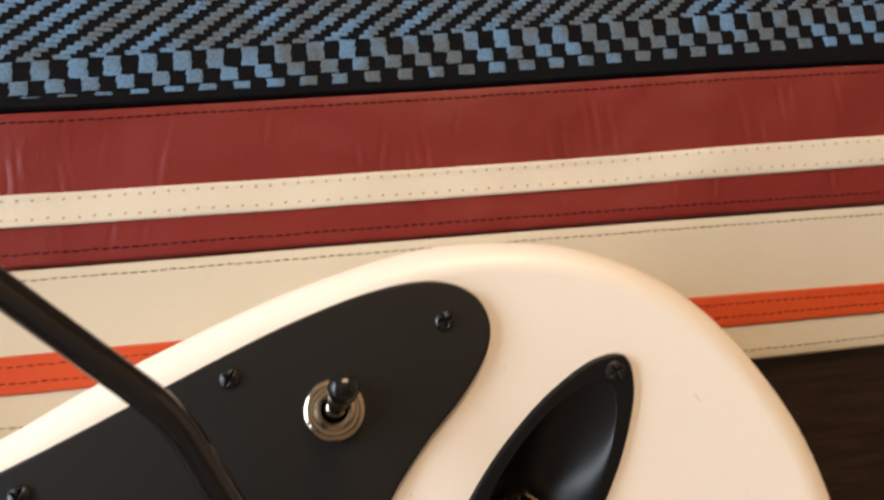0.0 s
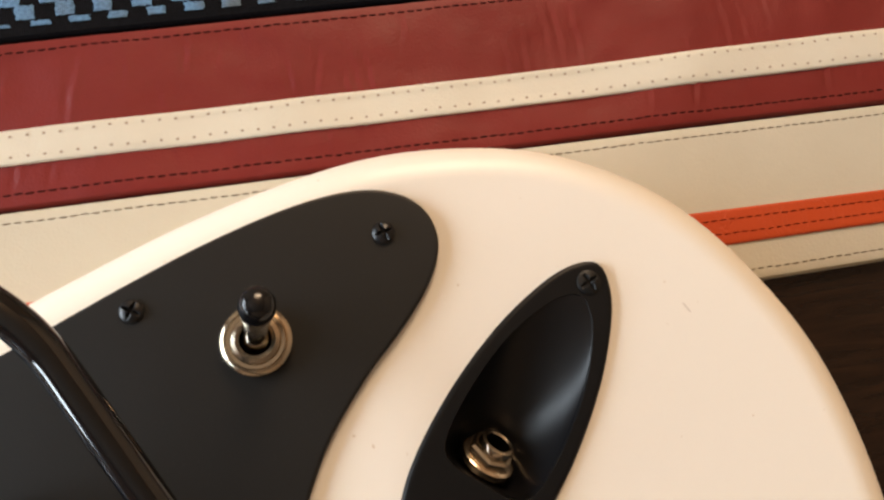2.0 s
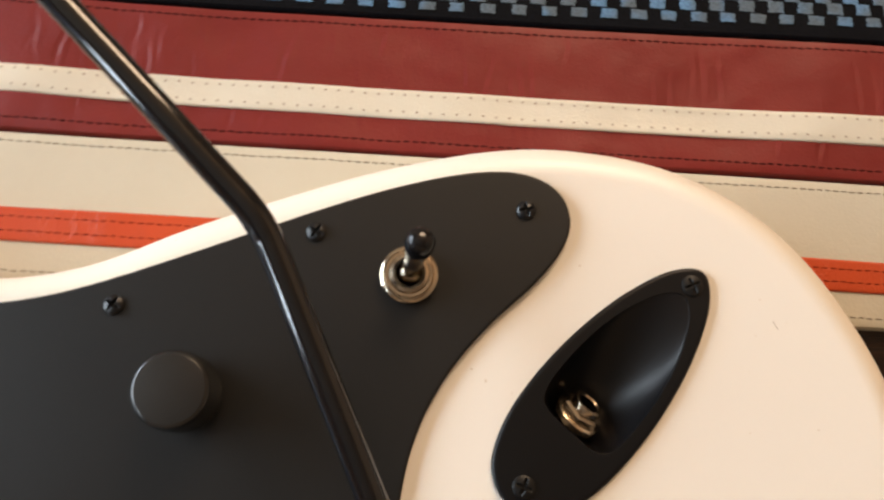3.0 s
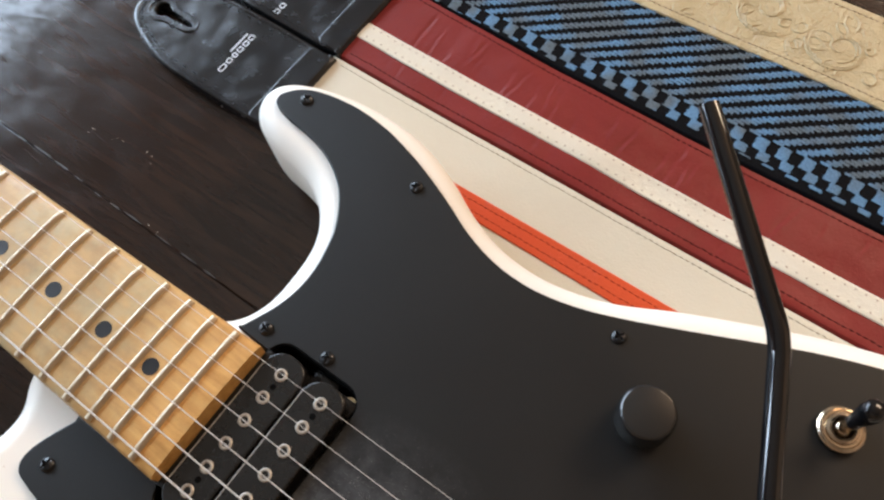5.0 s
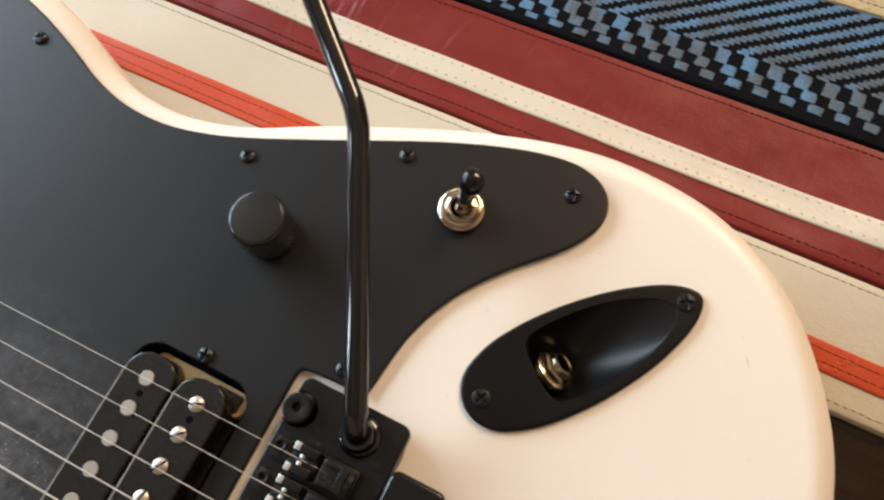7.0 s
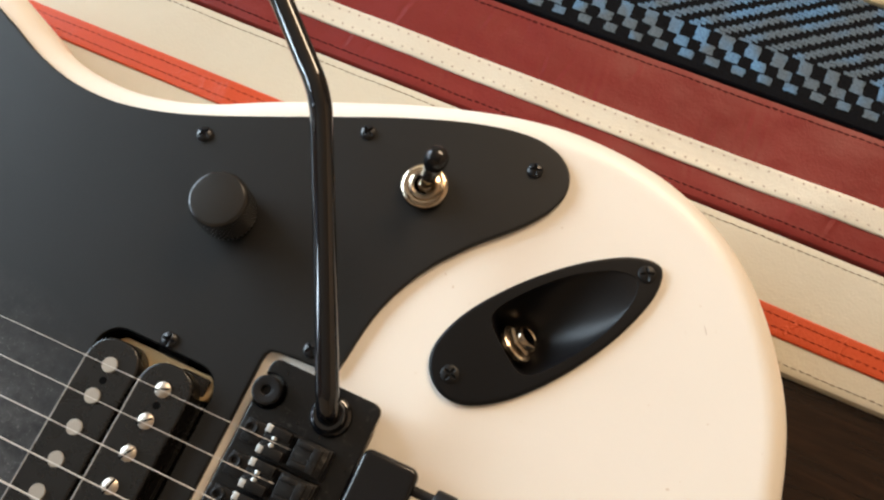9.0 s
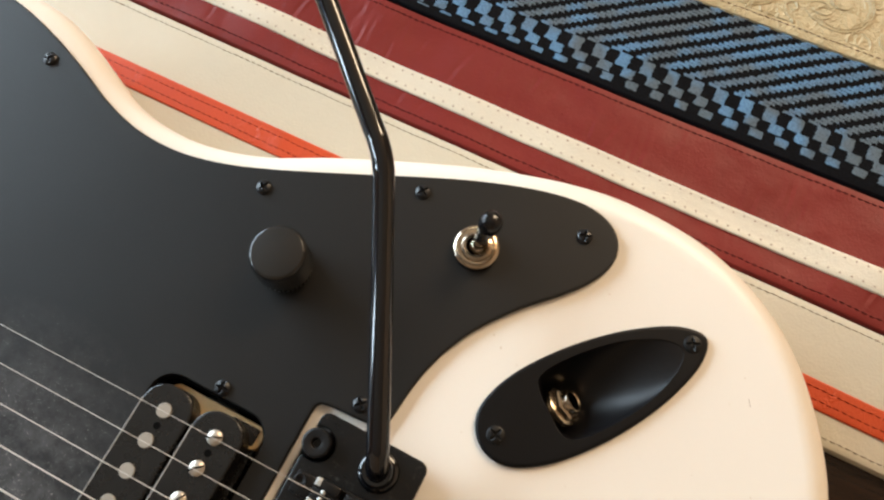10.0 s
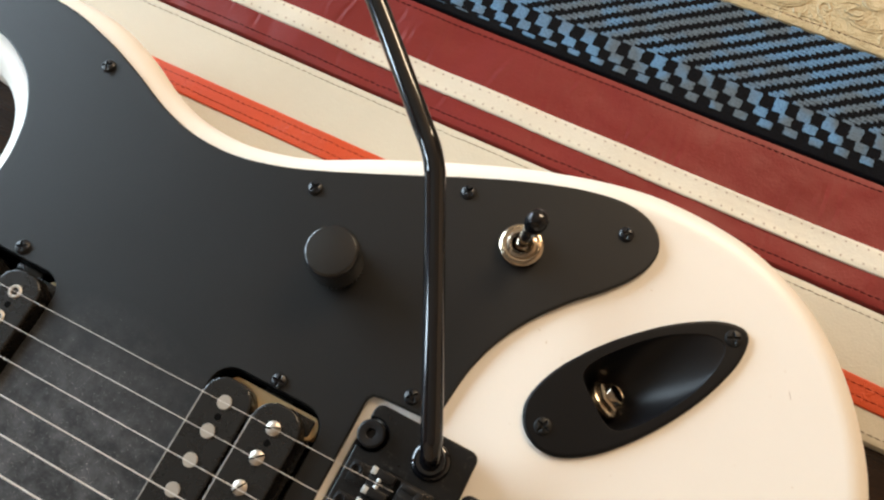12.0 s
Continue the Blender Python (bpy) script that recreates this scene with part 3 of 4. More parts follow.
def leather_end(strap, x0, x1, y0, y1, printed):
    """The black leather tab that closes a strap: a stitched panel with a rolled rim and a button hole."""
    c = (y0 + y1) / 2
    h = (y1 - y0) / 2
    outline = smooth_loop([(x1, y0 + 0.0002), (x1 - 0.045, y0 - 0.0004), (x0 + 0.038, y0 + 0.0010), (x0 + 0.0165, y0 + 0.0075), (x0 + 0.0040, c - h * 0.42), (x0, c), (x0 + 0.0040, c + h * 0.42), (x0 + 0.0165, y1 - 0.0075), (x0 + 0.038, y1 - 0.0010), (x1 - 0.045, y1 + 0.0004), (x1, y1 - 0.0002)], 5, closed=False)
    hole = smooth_loop([(x0 + 0.0175, c - 0.0042), (x0 + 0.0225, c - 0.0022), (x0 + 0.037, c - 0.0012), (x0 + 0.037, c + 0.0012), (x0 + 0.0225, c + 0.0022), (x0 + 0.0175, c + 0.0042), (x0 + 0.0130, c + 0.0022), (x0 + 0.0130, c - 0.0022)], 4)
    tab = part("leather_end", slab(outline, 0.0, 0.0066, [hole], top_r=0.0022, seg=4, hole_r=0.0008), BLACK_LEATHER, strap, "black leather strap end with a rolled rim")
    rim = smooth_loop([(p.x, p.y, 0.0066) for p in inset(outline, 0.0030)], 1)
    part("piping", tube(rim + rim[:2], 0.0004, 8), BLACK_LEATHER, tab)
    seam = inset(outline, 0.0052)
    n = len(seam)
    acc = 0.0
    pieces = []
    for i in range(n):
        a, b = seam[i], seam[(i + 1) % n]
        acc += (b - a).length
        if acc > 0.0032 and (b - a).length > 1e-6:
            acc = 0.0
            d = (b - a).normalized() * 0.0010
            m = (a + b) / 2
            pieces.append(tube([Vector((m.x - d.x, m.y - d.y, 0.0067)), Vector((m.x, m.y, 0.0069)), Vector((m.x + d.x, m.y + d.y, 0.0067))], 0.00035, 5))
    tagged(part("stitching", join(*pieces), THREAD_BLACK, tab), kind="stuff")
    part("eyelet", tube(smooth_loop([(p.x, p.y, 0.0067) for p in inset(hole, -0.0035)], 1) + [Vector((p.x, p.y, 0.0067)) for p in inset(hole, -0.0035)[:2]], 0.0006, 8), BLACK_LEATHER, tab, "moulded rim of the button hole")
    part("fold", slab(rounded(x1 - 0.016, x1 - 0.001, y0 + 0.001, y1 - 0.001, 0.003, 4), 0.0062, 0.0072, top_r=0.0009, seg=4), BLACK_LEATHER, tab, "folded black leather joint")
    # a printed mark and a small line beneath it, as plain bars
    px = x0 + 0.0715
    widths = [0.0036, 0.0036, 0.0036, 0.0030, 0.0036, 0.0052]
    y = y1 - 0.0125 if printed > 1 else y1 - 0.0500 + 0.0045
    bars = []
    for w in widths[:6 if printed > 1 else 2]:
        bars.append(slab(rounded(px - 0.0016, px + 0.0016, y - w, y, 0.0009, 3), 0.00655, 0.00672, [list(reversed(rounded(px - 0.0009, px + 0.0009, y - w + 0.0008, y - 0.0008, 0.0005, 3)))]))
        y -= w + 0.0009
    part("printed_mark", join(*bars), SILVER_PRINT, tab, "silver printed mark")
    if printed > 1:
        part("printed_line", block(px - 0.0040, px - 0.0030, y1 - 0.027, y1 - 0.0135, 0.00655, 0.00672), SILVER_PRINT, tab, "small silver printed line")
    return tab


def build_cream_strap():
    s = thing("guitar_strap", "cream leather guitar strap with an orange stripe and black leather end", "guitar strap", "straps on the table")
    part("band", band(-0.108, STRAP_END, cream_low, cream_high, 0.0, STRAP_TOP - 0.0006, STRAP_AMP), CREAM, s, "cream grained leather band")
    stripe = part("stripe", band(-0.108, STRAP_END, orange_low, orange_high, STRAP_TOP - 0.0012, STRAP_TOP + 0.0002, STRAP_AMP, 0.0007, ny=8), ORANGE, s, "orange leather stripe")
    for k, off in enumerate((0.0034, -0.0034)):
        line = (lambda x: orange_low(x) + 0.0034) if k == 0 else (lambda x: orange_high(x) - 0.0034)
        tagged(part("stitching", stitches(-0.10, STRAP_END - 0.01, line, STRAP_TOP + 0.0002, STRAP_AMP), THREAD_RUST, stripe), kind="stuff")
    tagged(part("stitching", stitches(-0.10, STRAP_END - 0.01, lambda x: cream_high(x) - 0.0036, STRAP_TOP - 0.0006, STRAP_AMP), THREAD_GREY, s), kind="stuff")
    tagged(part("stitching", stitches(-0.10, STRAP_END - 0.01, lambda x: cream_low(x) + 0.0034, STRAP_TOP - 0.0006, STRAP_AMP), THREAD_GREY, s), kind="stuff")
    leather_end(s, -0.222, -0.1045, 0.0915, 0.1440, 2)


red_low, red_high = bowed(0.1504, 0.00457, 0.0001, -0.00116, 0.0002, 2.0), bowed(0.20194, 0.00707, 0.00401, -0.00323, 0.0003, 6.0)
white_low, white_high = bowed(0.16299, 0.00449, 0.00171, -0.00088, 0.0005, 7.0), bowed(0.17372, 0.00515, 0.00219, -0.00086, 0.0005, 7.2)


CREASE_RNG = random.Random(44)
CREASES = [(CREASE_RNG.uniform(-0.09, 0.46), CREASE_RNG.uniform(-0.010, 0.010), CREASE_RNG.uniform(0.15, 0.85), CREASE_RNG.uniform(0.12, 0.45), CREASE_RNG.uniform(0.00016, 0.00042)) for _ in range(84)]


def red_lift(x, v, creased=True):
    """Soft waves across the red strap and a few sharp creases, fading out at its seams."""
    calm = max(0.0, min(1.0, (v - 0.09) / 0.08, (0.92 - v) / 0.08))
    z = 0.0009 * noise.noise(Vector((x * 34, v * 1.1, 21.0)))
    for cx, slant, mid, reach, deep in (CREASES if creased else ()):
        d = x - cx - slant * (v - mid) - 0.0012 * noise.noise(Vector((v * 9, cx * 50, 2.0)))
        if abs(d) < 0.006:
            fade = max(0.0, 1 - abs(v - mid) / reach)
            z += fade * deep * (0.7 * math.exp(-((d - 0.0016) / 0.0010) ** 2) - math.exp(-(d / 0.0008) ** 2))
    return z * calm


def red_lift_at(x, y):
    return red_lift(x, (y - red_low(x)) / (red_high(x) - red_low(x)), False)


def stripe_lift(x, v):
    return red_lift_at(x, white_low(x) + (white_high(x) - white_low(x)) * v)


def build_red_strap():
    s = thing("guitar_strap", "oxblood red leather guitar strap with a stitched ivory stripe", "guitar strap", "straps on the table")
    part("band", band(-0.108, STRAP_END, red_low, red_high, 0.0, STRAP_TOP, RED_AMP, nx=800, ny=26, lift=red_lift), RED, s, "creased oxblood leather band")
    stripe = part("stripe", band(-0.108, STRAP_END, white_low, white_high, STRAP_TOP - 0.0008, STRAP_TOP + 0.0008, RED_AMP, 0.0008, nx=600, ny=8, lift=stripe_lift), WHITE_STRIPE, s, "ivory leather stripe with needle holes")
    for line in (lambda x: white_low(x) + 0.0022, lambda x: white_high(x) - 0.0022):
        tagged(part("perforation", holes_row(-0.10, STRAP_END - 0.01, line, STRAP_TOP + 0.0008, RED_AMP, red_lift_at), NEEDLE_HOLE, stripe), kind="stuff")
    for line in (lambda x: red_low(x) + 0.0040, lambda x: red_high(x) - 0.0036):
        tagged(part("stitching", stitches(-0.10, STRAP_END - 0.01, line, STRAP_TOP, RED_AMP, r=0.00030), THREAD_DARK, s), kind="stuff")
    leather_end(s, -0.222, -0.1045, 0.1460, 0.2020, 1)


blue_low, blue_high = (lambda x: red_high(x) + 0.0009), wavy(0.2585, 0.030, 0.0004, 10.0)


def weave_low(x):
    """Where the first row of blue squares begins."""
    return 0.2046 + 0.0165 * x + 0.022 * x * x


def weave_line(x):
    """The middle of the second row of blocks; the pattern runs askew to the strap's edge."""
    return 0.2166 + 0.054 * (x - 0.2317)


def build_woven_strap():
    s = thing("guitar_strap", "woven guitar strap with a blue and black chevron pattern", "guitar strap", "straps on the table")
    part("band", band(-0.24, STRAP_END, blue_low, blue_high, 0.0, STRAP_TOP, STRAP_AMP, 0.0012), BLACK_YARN, s, "black woven ground")
    period, bm, rng = 0.01117, bmesh.new(), random.Random(3)
    # three rows of blocks along the edge, then thin stepped stripes that run off at a slant
    rows = [(-0.0070, -0.0032, 0.0040), (-0.0024, 0.0023, 0.0), (0.0023, 0.0092, -0.0043)]
    rows += [(0.0092 + 0.0015 * j, 0.0092 + 0.0015 * (j + 1), -0.0086 + 0.00214 * j) for j in range(36)]
    for n, (y0, y1, shift) in enumerate(rows):
        first = 0.1059 + shift - period * math.floor((0.1059 + shift + 0.235) / period)
        for k in range(int((STRAP_END - 0.006 - first) / period)):
            nx, ny = 8, (1 if n > 2 else 6)
            xa = first + k * period + rng.uniform(-0.00025, 0.00025)
            w = (0.0056 if n < 3 else 0.0052) + rng.uniform(-0.0003, 0.0003)
            fray = [(rng.uniform(-0.0004, 0.0004), rng.uniform(-0.0004, 0.0004)) for _ in range(ny + 1)]
            grid = []
            for i in range(nx + 1):
                col = []
                for q in range(ny + 1):
                    x = xa + w * i / nx
                    base = weave_line(xa)
                    y = base + y0 + (y1 - y0) * q / ny
                    y += rng.uniform(-0.00016, 0.00016) if q in (0, ny) else 0
                    x += fray[q][0] if i == 0 else fray[q][1] if i == nx else 0
                    y = min(max(y, weave_low(x) - 0.0014), blue_high(x) - 0.0006)
                    e = 0.00010 if i in (0, nx) else 0.00030 + rng.uniform(-0.00006, 0.00006)
                    col.append((x, y, STRAP_TOP + swell(x, y, STRAP_AMP) + e))
                grid.append(col)
            if max(col[ny][1] - col[0][1] for col in grid) < 0.0004:
                continue
            made = [[bm.verts.new(p) for p in col] for col in grid]
            for i in range(nx):
                for q in range(ny):
                    if grid[i][q + 1][1] - grid[i][q][1] > 0.00005 or grid[i + 1][q + 1][1] - grid[i + 1][q][1] > 0.00005:
                        bm.faces.new((made[i][q], made[i + 1][q], made[i + 1][q + 1], made[i][q + 1]))
    tagged(part("chevron_weave", bm, BLUE_YARN, s, "blue and grey-blue woven chevrons"), kind="stuff")


def build_tooled_strap():
    s = thing("guitar_strap", "tan leather guitar strap tooled with scrolls and leaves", "guitar strap", "straps on the table")
    low, high = wavy(0.2553, 0.040, 0.0003, 11.0), wavy(0.3075, 0.035, 0.0004, 12.0)
    part("band", band(-0.24, STRAP_END, low, high, 0.0, STRAP_TOP + 0.001, STRAP_AMP), TAN, s, "embossed tan leather band")
    rng = random.Random(8)
    lines = []

    def scroll(cx, cy, r, turn, side):
        pts = []
        for i in range(26):
            a = turn + side * i * 0.30
            q = r * (1 - 0.033 * i)
            x = cx + q * math.cos(a)
            y = min(max(cy + q * math.sin(a), low(x) + 0.0065), high(x) - 0.0065)
            pts.append(Vector((x, y, STRAP_TOP + 0.00085 + swell(x, y, STRAP_AMP))))
        lines.append(tube(pts, 0.0006, 6, lambda f: 0.45 + 0.75 * math.sin(math.pi * min(1, f + 0.1))))

    def leaf(cx, cy, a, size):
        for bend in (-1, 1):
            pts = []
            for i in range(9):
                f = i / 8
                u, v = size * f, bend * size * 0.26 * math.sin(math.pi * f)
                x, y = cx + u * math.cos(a) - v * math.sin(a), cy + u * math.sin(a) + v * math.cos(a)
                y = min(max(y, low(x) + 0.0065), high(x) - 0.0065)
                pts.append(Vector((x, y, STRAP_TOP + 0.00085 + swell(x, y, STRAP_AMP))))
            lines.append(tube(pts, 0.0006, 6, lambda f: 0.4 + 0.7 * math.sin(math.pi * f)))

    x = -0.22
    while x < STRAP_END - 0.03:
        side = 1 if rng.random() < 0.5 else -1
        cy = 0.2815 + rng.uniform(-0.003, 0.003) + 0.038 * x
        turn = rng.uniform(0, 6.28)
        for size, start in ((0.0190, 0.0), (0.0165, 0.3), (0.0130, 1.6), (0.0092, 2.6)):
            scroll(x, cy, size, turn + side * start, side)
        for k in range(3):
            scroll(x + rng.uniform(0.010, 0.024), cy + rng.uniform(-0.014, 0.014), rng.uniform(0.003, 0.005), rng.uniform(0, 6.28), -side)
        for k in range(8):
            a = rng.uniform(0, 6.28)
            leaf(x + 0.0150 * math.cos(a) + 0.010, cy + 0.0120 * math.sin(a), a + rng.uniform(-0.6, 0.6), rng.uniform(0.009, 0.015))
        x += 0.040
    tagged(part("tooling", join(*lines), TAN, s, "raised scroll and leaf tooling"), kind="stuff")
    for line in (lambda x: low(x) + 0.0045, lambda x: high(x) - 0.0045):
        tagged(part("stitching", stitches(-0.23, STRAP_END - 0.01, line, STRAP_TOP + 0.001, STRAP_AMP), THREAD_DARK, s), kind="stuff")


build_cream_strap()
build_red_strap()
build_woven_strap()
build_tooled_strap()

# ---- guitar ----
guitar = thing("electric_guitar", "white electric guitar with a black pickguard lying on leather straps", "guitar")
BODY_TOP, GUARD_TOP = 0.0470, 0.0492
BODY_LOW = STRAP_TOP - 0.0004

BODY_TREBLE = [(-0.0520, -0.0060), (-0.0350, 0.0075), (-0.0288, 0.0200), (-0.0280, 0.0350), (-0.0300, 0.0495), (-0.0370, 0.0615), (-0.0480, 0.0697), (-0.0610, 0.0735), (-0.0765, 0.0760), (-0.0885, 0.0812), (-0.0948, 0.0893), (-0.0945, 0.0986), (-0.0885, 0.1056), (-0.0758, 0.1112), (-0.0582, 0.1146), (-0.0370, 0.1152), (-0.0180, 0.1126), (0.0008, 0.1056), (0.0160, 0.0978), (0.0330, 0.0918), (0.0510, 0.0900), (0.0669, 0.0920), (0.0838, 0.0974), (0.1050, 0.1081), (0.1313, 0.1197), (0.1584, 0.1303), (0.1882, 0.1386), (0.2130, 0.1412), (0.2416, 0.1381), (0.2651, 0.1284), (0.2831, 0.1142), (0.2986, 0.0934), (0.3089, 0.0708)]
BODY_BASS = [(0.3145, 0.0403), (0.3140, 0.0045), (0.3049, -0.0431), (0.2886, -0.0888), (0.2642, -0.1270), (0.2243, -0.1577), (0.1750, -0.1660), (0.1250, -0.1580), (0.0780, -0.1400), (0.0320, -0.1320), (-0.0180, -0.1400), (-0.0680, -0.1570), (-0.1080, -0.1640), (-0.1280, -0.1520), (-0.1240, -0.1300), (-0.1060, -0.1120), (-0.0900, -0.0960), (-0.0795, -0.0820), (-0.0785, -0.0690), (-0.0850, -0.0580), (-0.0860, -0.0460)]
GUARD_TREBLE = [(-0.0275, 0.0050), (-0.0213, 0.0190), (-0.0187, 0.0300), (-0.0186, 0.0400), (-0.0204, 0.0495), (-0.0235, 0.0587), (-0.0297, 0.0686), (-0.0375, 0.0762), (-0.0496, 0.0828), (-0.0610, 0.0857), (-0.0723, 0.0871), (-0.0815, 0.0896), (-0.0845, 0.0930), (-0.0832, 0.0972), (-0.0773, 0.1026), (-0.0673, 0.1062), (-0.0515, 0.1080), (-0.0340, 0.1065), (-0.0185, 0.1026), (-0.0055, 0.0982), (0.0078, 0.0928), (0.0226, 0.0862), (0.0370, 0.0820), (0.0503, 0.0808), (0.0622, 0.0818), (0.0762, 0.0852), (0.0910, 0.0907), (0.1106, 0.0992), (0.1440, 0.1142), (0.1634, 0.1219), (0.1808, 0.1272), (0.1948, 0.1292), (0.2044, 0.1276), (0.2106, 0.1232), (0.2132, 0.1170), (0.2125, 0.1105), (0.2088, 0.1034), (0.2022, 0.0953), (0.1922, 0.0851), (0.1827, 0.0730), (0.1766, 0.0616), (0.1734, 0.0525), (0.1717, 0.0443), (0.1705, 0.0340), (0.1696, 0.0278)]
GUARD_BASS = [(0.1560, -0.0880), (0.1540, -0.0960), (0.1440, -0.1080), (0.1220, -0.1180), (0.0950, -0.1180), (0.0650, -0.1130), (0.0350, -0.1090), (0.0050, -0.1040), (-0.0200, -0.0960), (-0.0400, -0.0860), (-0.0505, -0.0838), (-0.0570, -0.0822), (-0.0598, -0.0775), (-0.0585, -0.0695), (-0.0535, -0.0572)]

neck_cavity = rounded(-0.0115, 0.0300, -0.0625, 0.0118, 0.0080)
bridge_cavity = rounded(0.0955, 0.1376, -0.0655, 0.0134, 0.0080)
bridge_recess = rounded(0.1490, 0.1880, -0.0800, 0.0200, 0.0040)


# the route under the jack plate, along its axis
JACK_AXIS = math.atan2(0.0564, 0.0454)
JACK_ROUTE = [Vector((0.2024, 0.0432)) + Vector((u * math.cos(JACK_AXIS) - v * math.sin(JACK_AXIS), u * math.sin(JACK_AXIS) + v * math.cos(JACK_AXIS))) for u, v in smooth_loop([(0.012, -0.010), (0.024, -0.0138), (0.040, -0.0132), (0.054, -0.0106), (0.066, -0.0062), (0.0705, 0.0), (0.066, 0.0062), (0.054, 0.0106), (0.040, 0.0132), (0.024, 0.0138), (0.012, 0.010), (0.010, 0.0)], 4)]


def open_body():
    outline = smooth_loop(BODY_TREBLE + BODY_BASS, 6)
    holes = [list(reversed(inset(neck_cavity, -0.0006))), list(reversed(inset(bridge_cavity, -0.0006))), list(reversed(bridge_recess)), list(reversed(JACK_ROUTE))]
    return part("body", slab(outline, BODY_LOW, BODY_TOP, holes, top_r=0.0105, bottom_r=0.0090, seg=8, hole_r=0.0008), WHITE, guitar, "satin white painted solid body", smooth=60)


body = open_body()
for cav, deep in ((neck_cavity, 0.030), (bridge_cavity, 0.030), (bridge_recess, 0.030)):
    part("cavity_floor", slab(inset(cav, -0.0004), deep - 0.002, deep), DEEP_BLACK, body)
# near-black liner added over the white routed walls
for cav in (neck_cavity, bridge_cavity):
    part("cavity_wall", slab(inset(cav, -0.0005), 0.0305, BODY_TOP - 0.0002, [list(reversed(inset(cav, 0.0008)))]), DEEP_BLACK, body)
# bare wood ledges that show at the ends of the pickup openings
for x0, x1, y0, y1, z in ((0.0215, 0.0288, 0.0030, 0.0098, 0.0440), (0.1000, 0.1362, 0.0030, 0.0112, 0.0448)):
    part("routed_ledge", slab(rounded(x0, x1, y0, y1, 0.0032), z - 0.006, z, top_r=0.0006), RAW_EDGE, body, "bare cream wood at the routed edge")


def build_guard():
    treble = smooth_loop(GUARD_TREBLE, 5, closed=False)
    corner = [Vector((0.1560, 0.0272)), Vector((0.1500, 0.0268)), Vector((0.1476, 0.0262)), Vector((0.1466, 0.0246)), Vector((0.1464, 0.0220)), Vector((0.1464, -0.0800)), Vector((0.1480, -0.0830))]
    bass = smooth_loop(GUARD_BASS, 5, closed=False)
    heel = [Vector((-0.0535, -0.0545)), Vector((-0.0095, -0.0545)), Vector((-0.0095, 0.0050))]
    outline = treble + corner + bass + heel
    guard = part("pickguard", slab(outline, BODY_TOP + 0.00005, GUARD_TOP, [list(reversed(neck_cavity)), list(reversed(bridge_cavity))], top_r=0.0007, seg=3, hole_r=0.0004), GUARD, guitar, "matte black pickguard with light dust and a painted grey sheen")
    places = [(-0.0725, 0.0990), (-0.0070, 0.0912), (0.0918, 0.0830), (0.1428, 0.1070), (0.2005, 0.1178), (-0.0180, 0.0108), (0.0088, 0.0152), (0.1168, 0.0160), (0.1594, 0.0319), (-0.0500, -0.0740), (0.0300, -0.1010), (0.1300, -0.1080)]
    screw = None
    rng = random.Random(12)
    for x, y in places:
        m = pose(x, y, GUARD_TOP, rng.uniform(-3, 3), rng.uniform(-3, 3), rng.uniform(0, 90))
        if screw is None:
            screw = part("screw", cross_screw(0.0027, 0.0015), BLACK_METAL, guard, "small black cross-head screw")
            screw.matrix_basis = m
        else:
            again(screw, m)
    return guard


build_guard()

SADDLE_X = 0.1605
FRET22 = -0.0222
SCALE_FRETS = 0.672
FRET_REF = FRET22 + SCALE_FRETS / 2 ** (22 / 12)


def neck_low(x):
    return -0.0543 - 0.0120 * (x + 0.0103)


def neck_high(x):
    return 0.0041 + 0.0300 * (x + 0.0103)


BOARD_TOP = 0.0584


def board_z(x, y):
    mid, half = (neck_low(x) + neck_high(x)) / 2, (neck_high(x) - neck_low(x)) / 2
    return BOARD_TOP - 0.0012 * ((y - mid) / half) ** 2


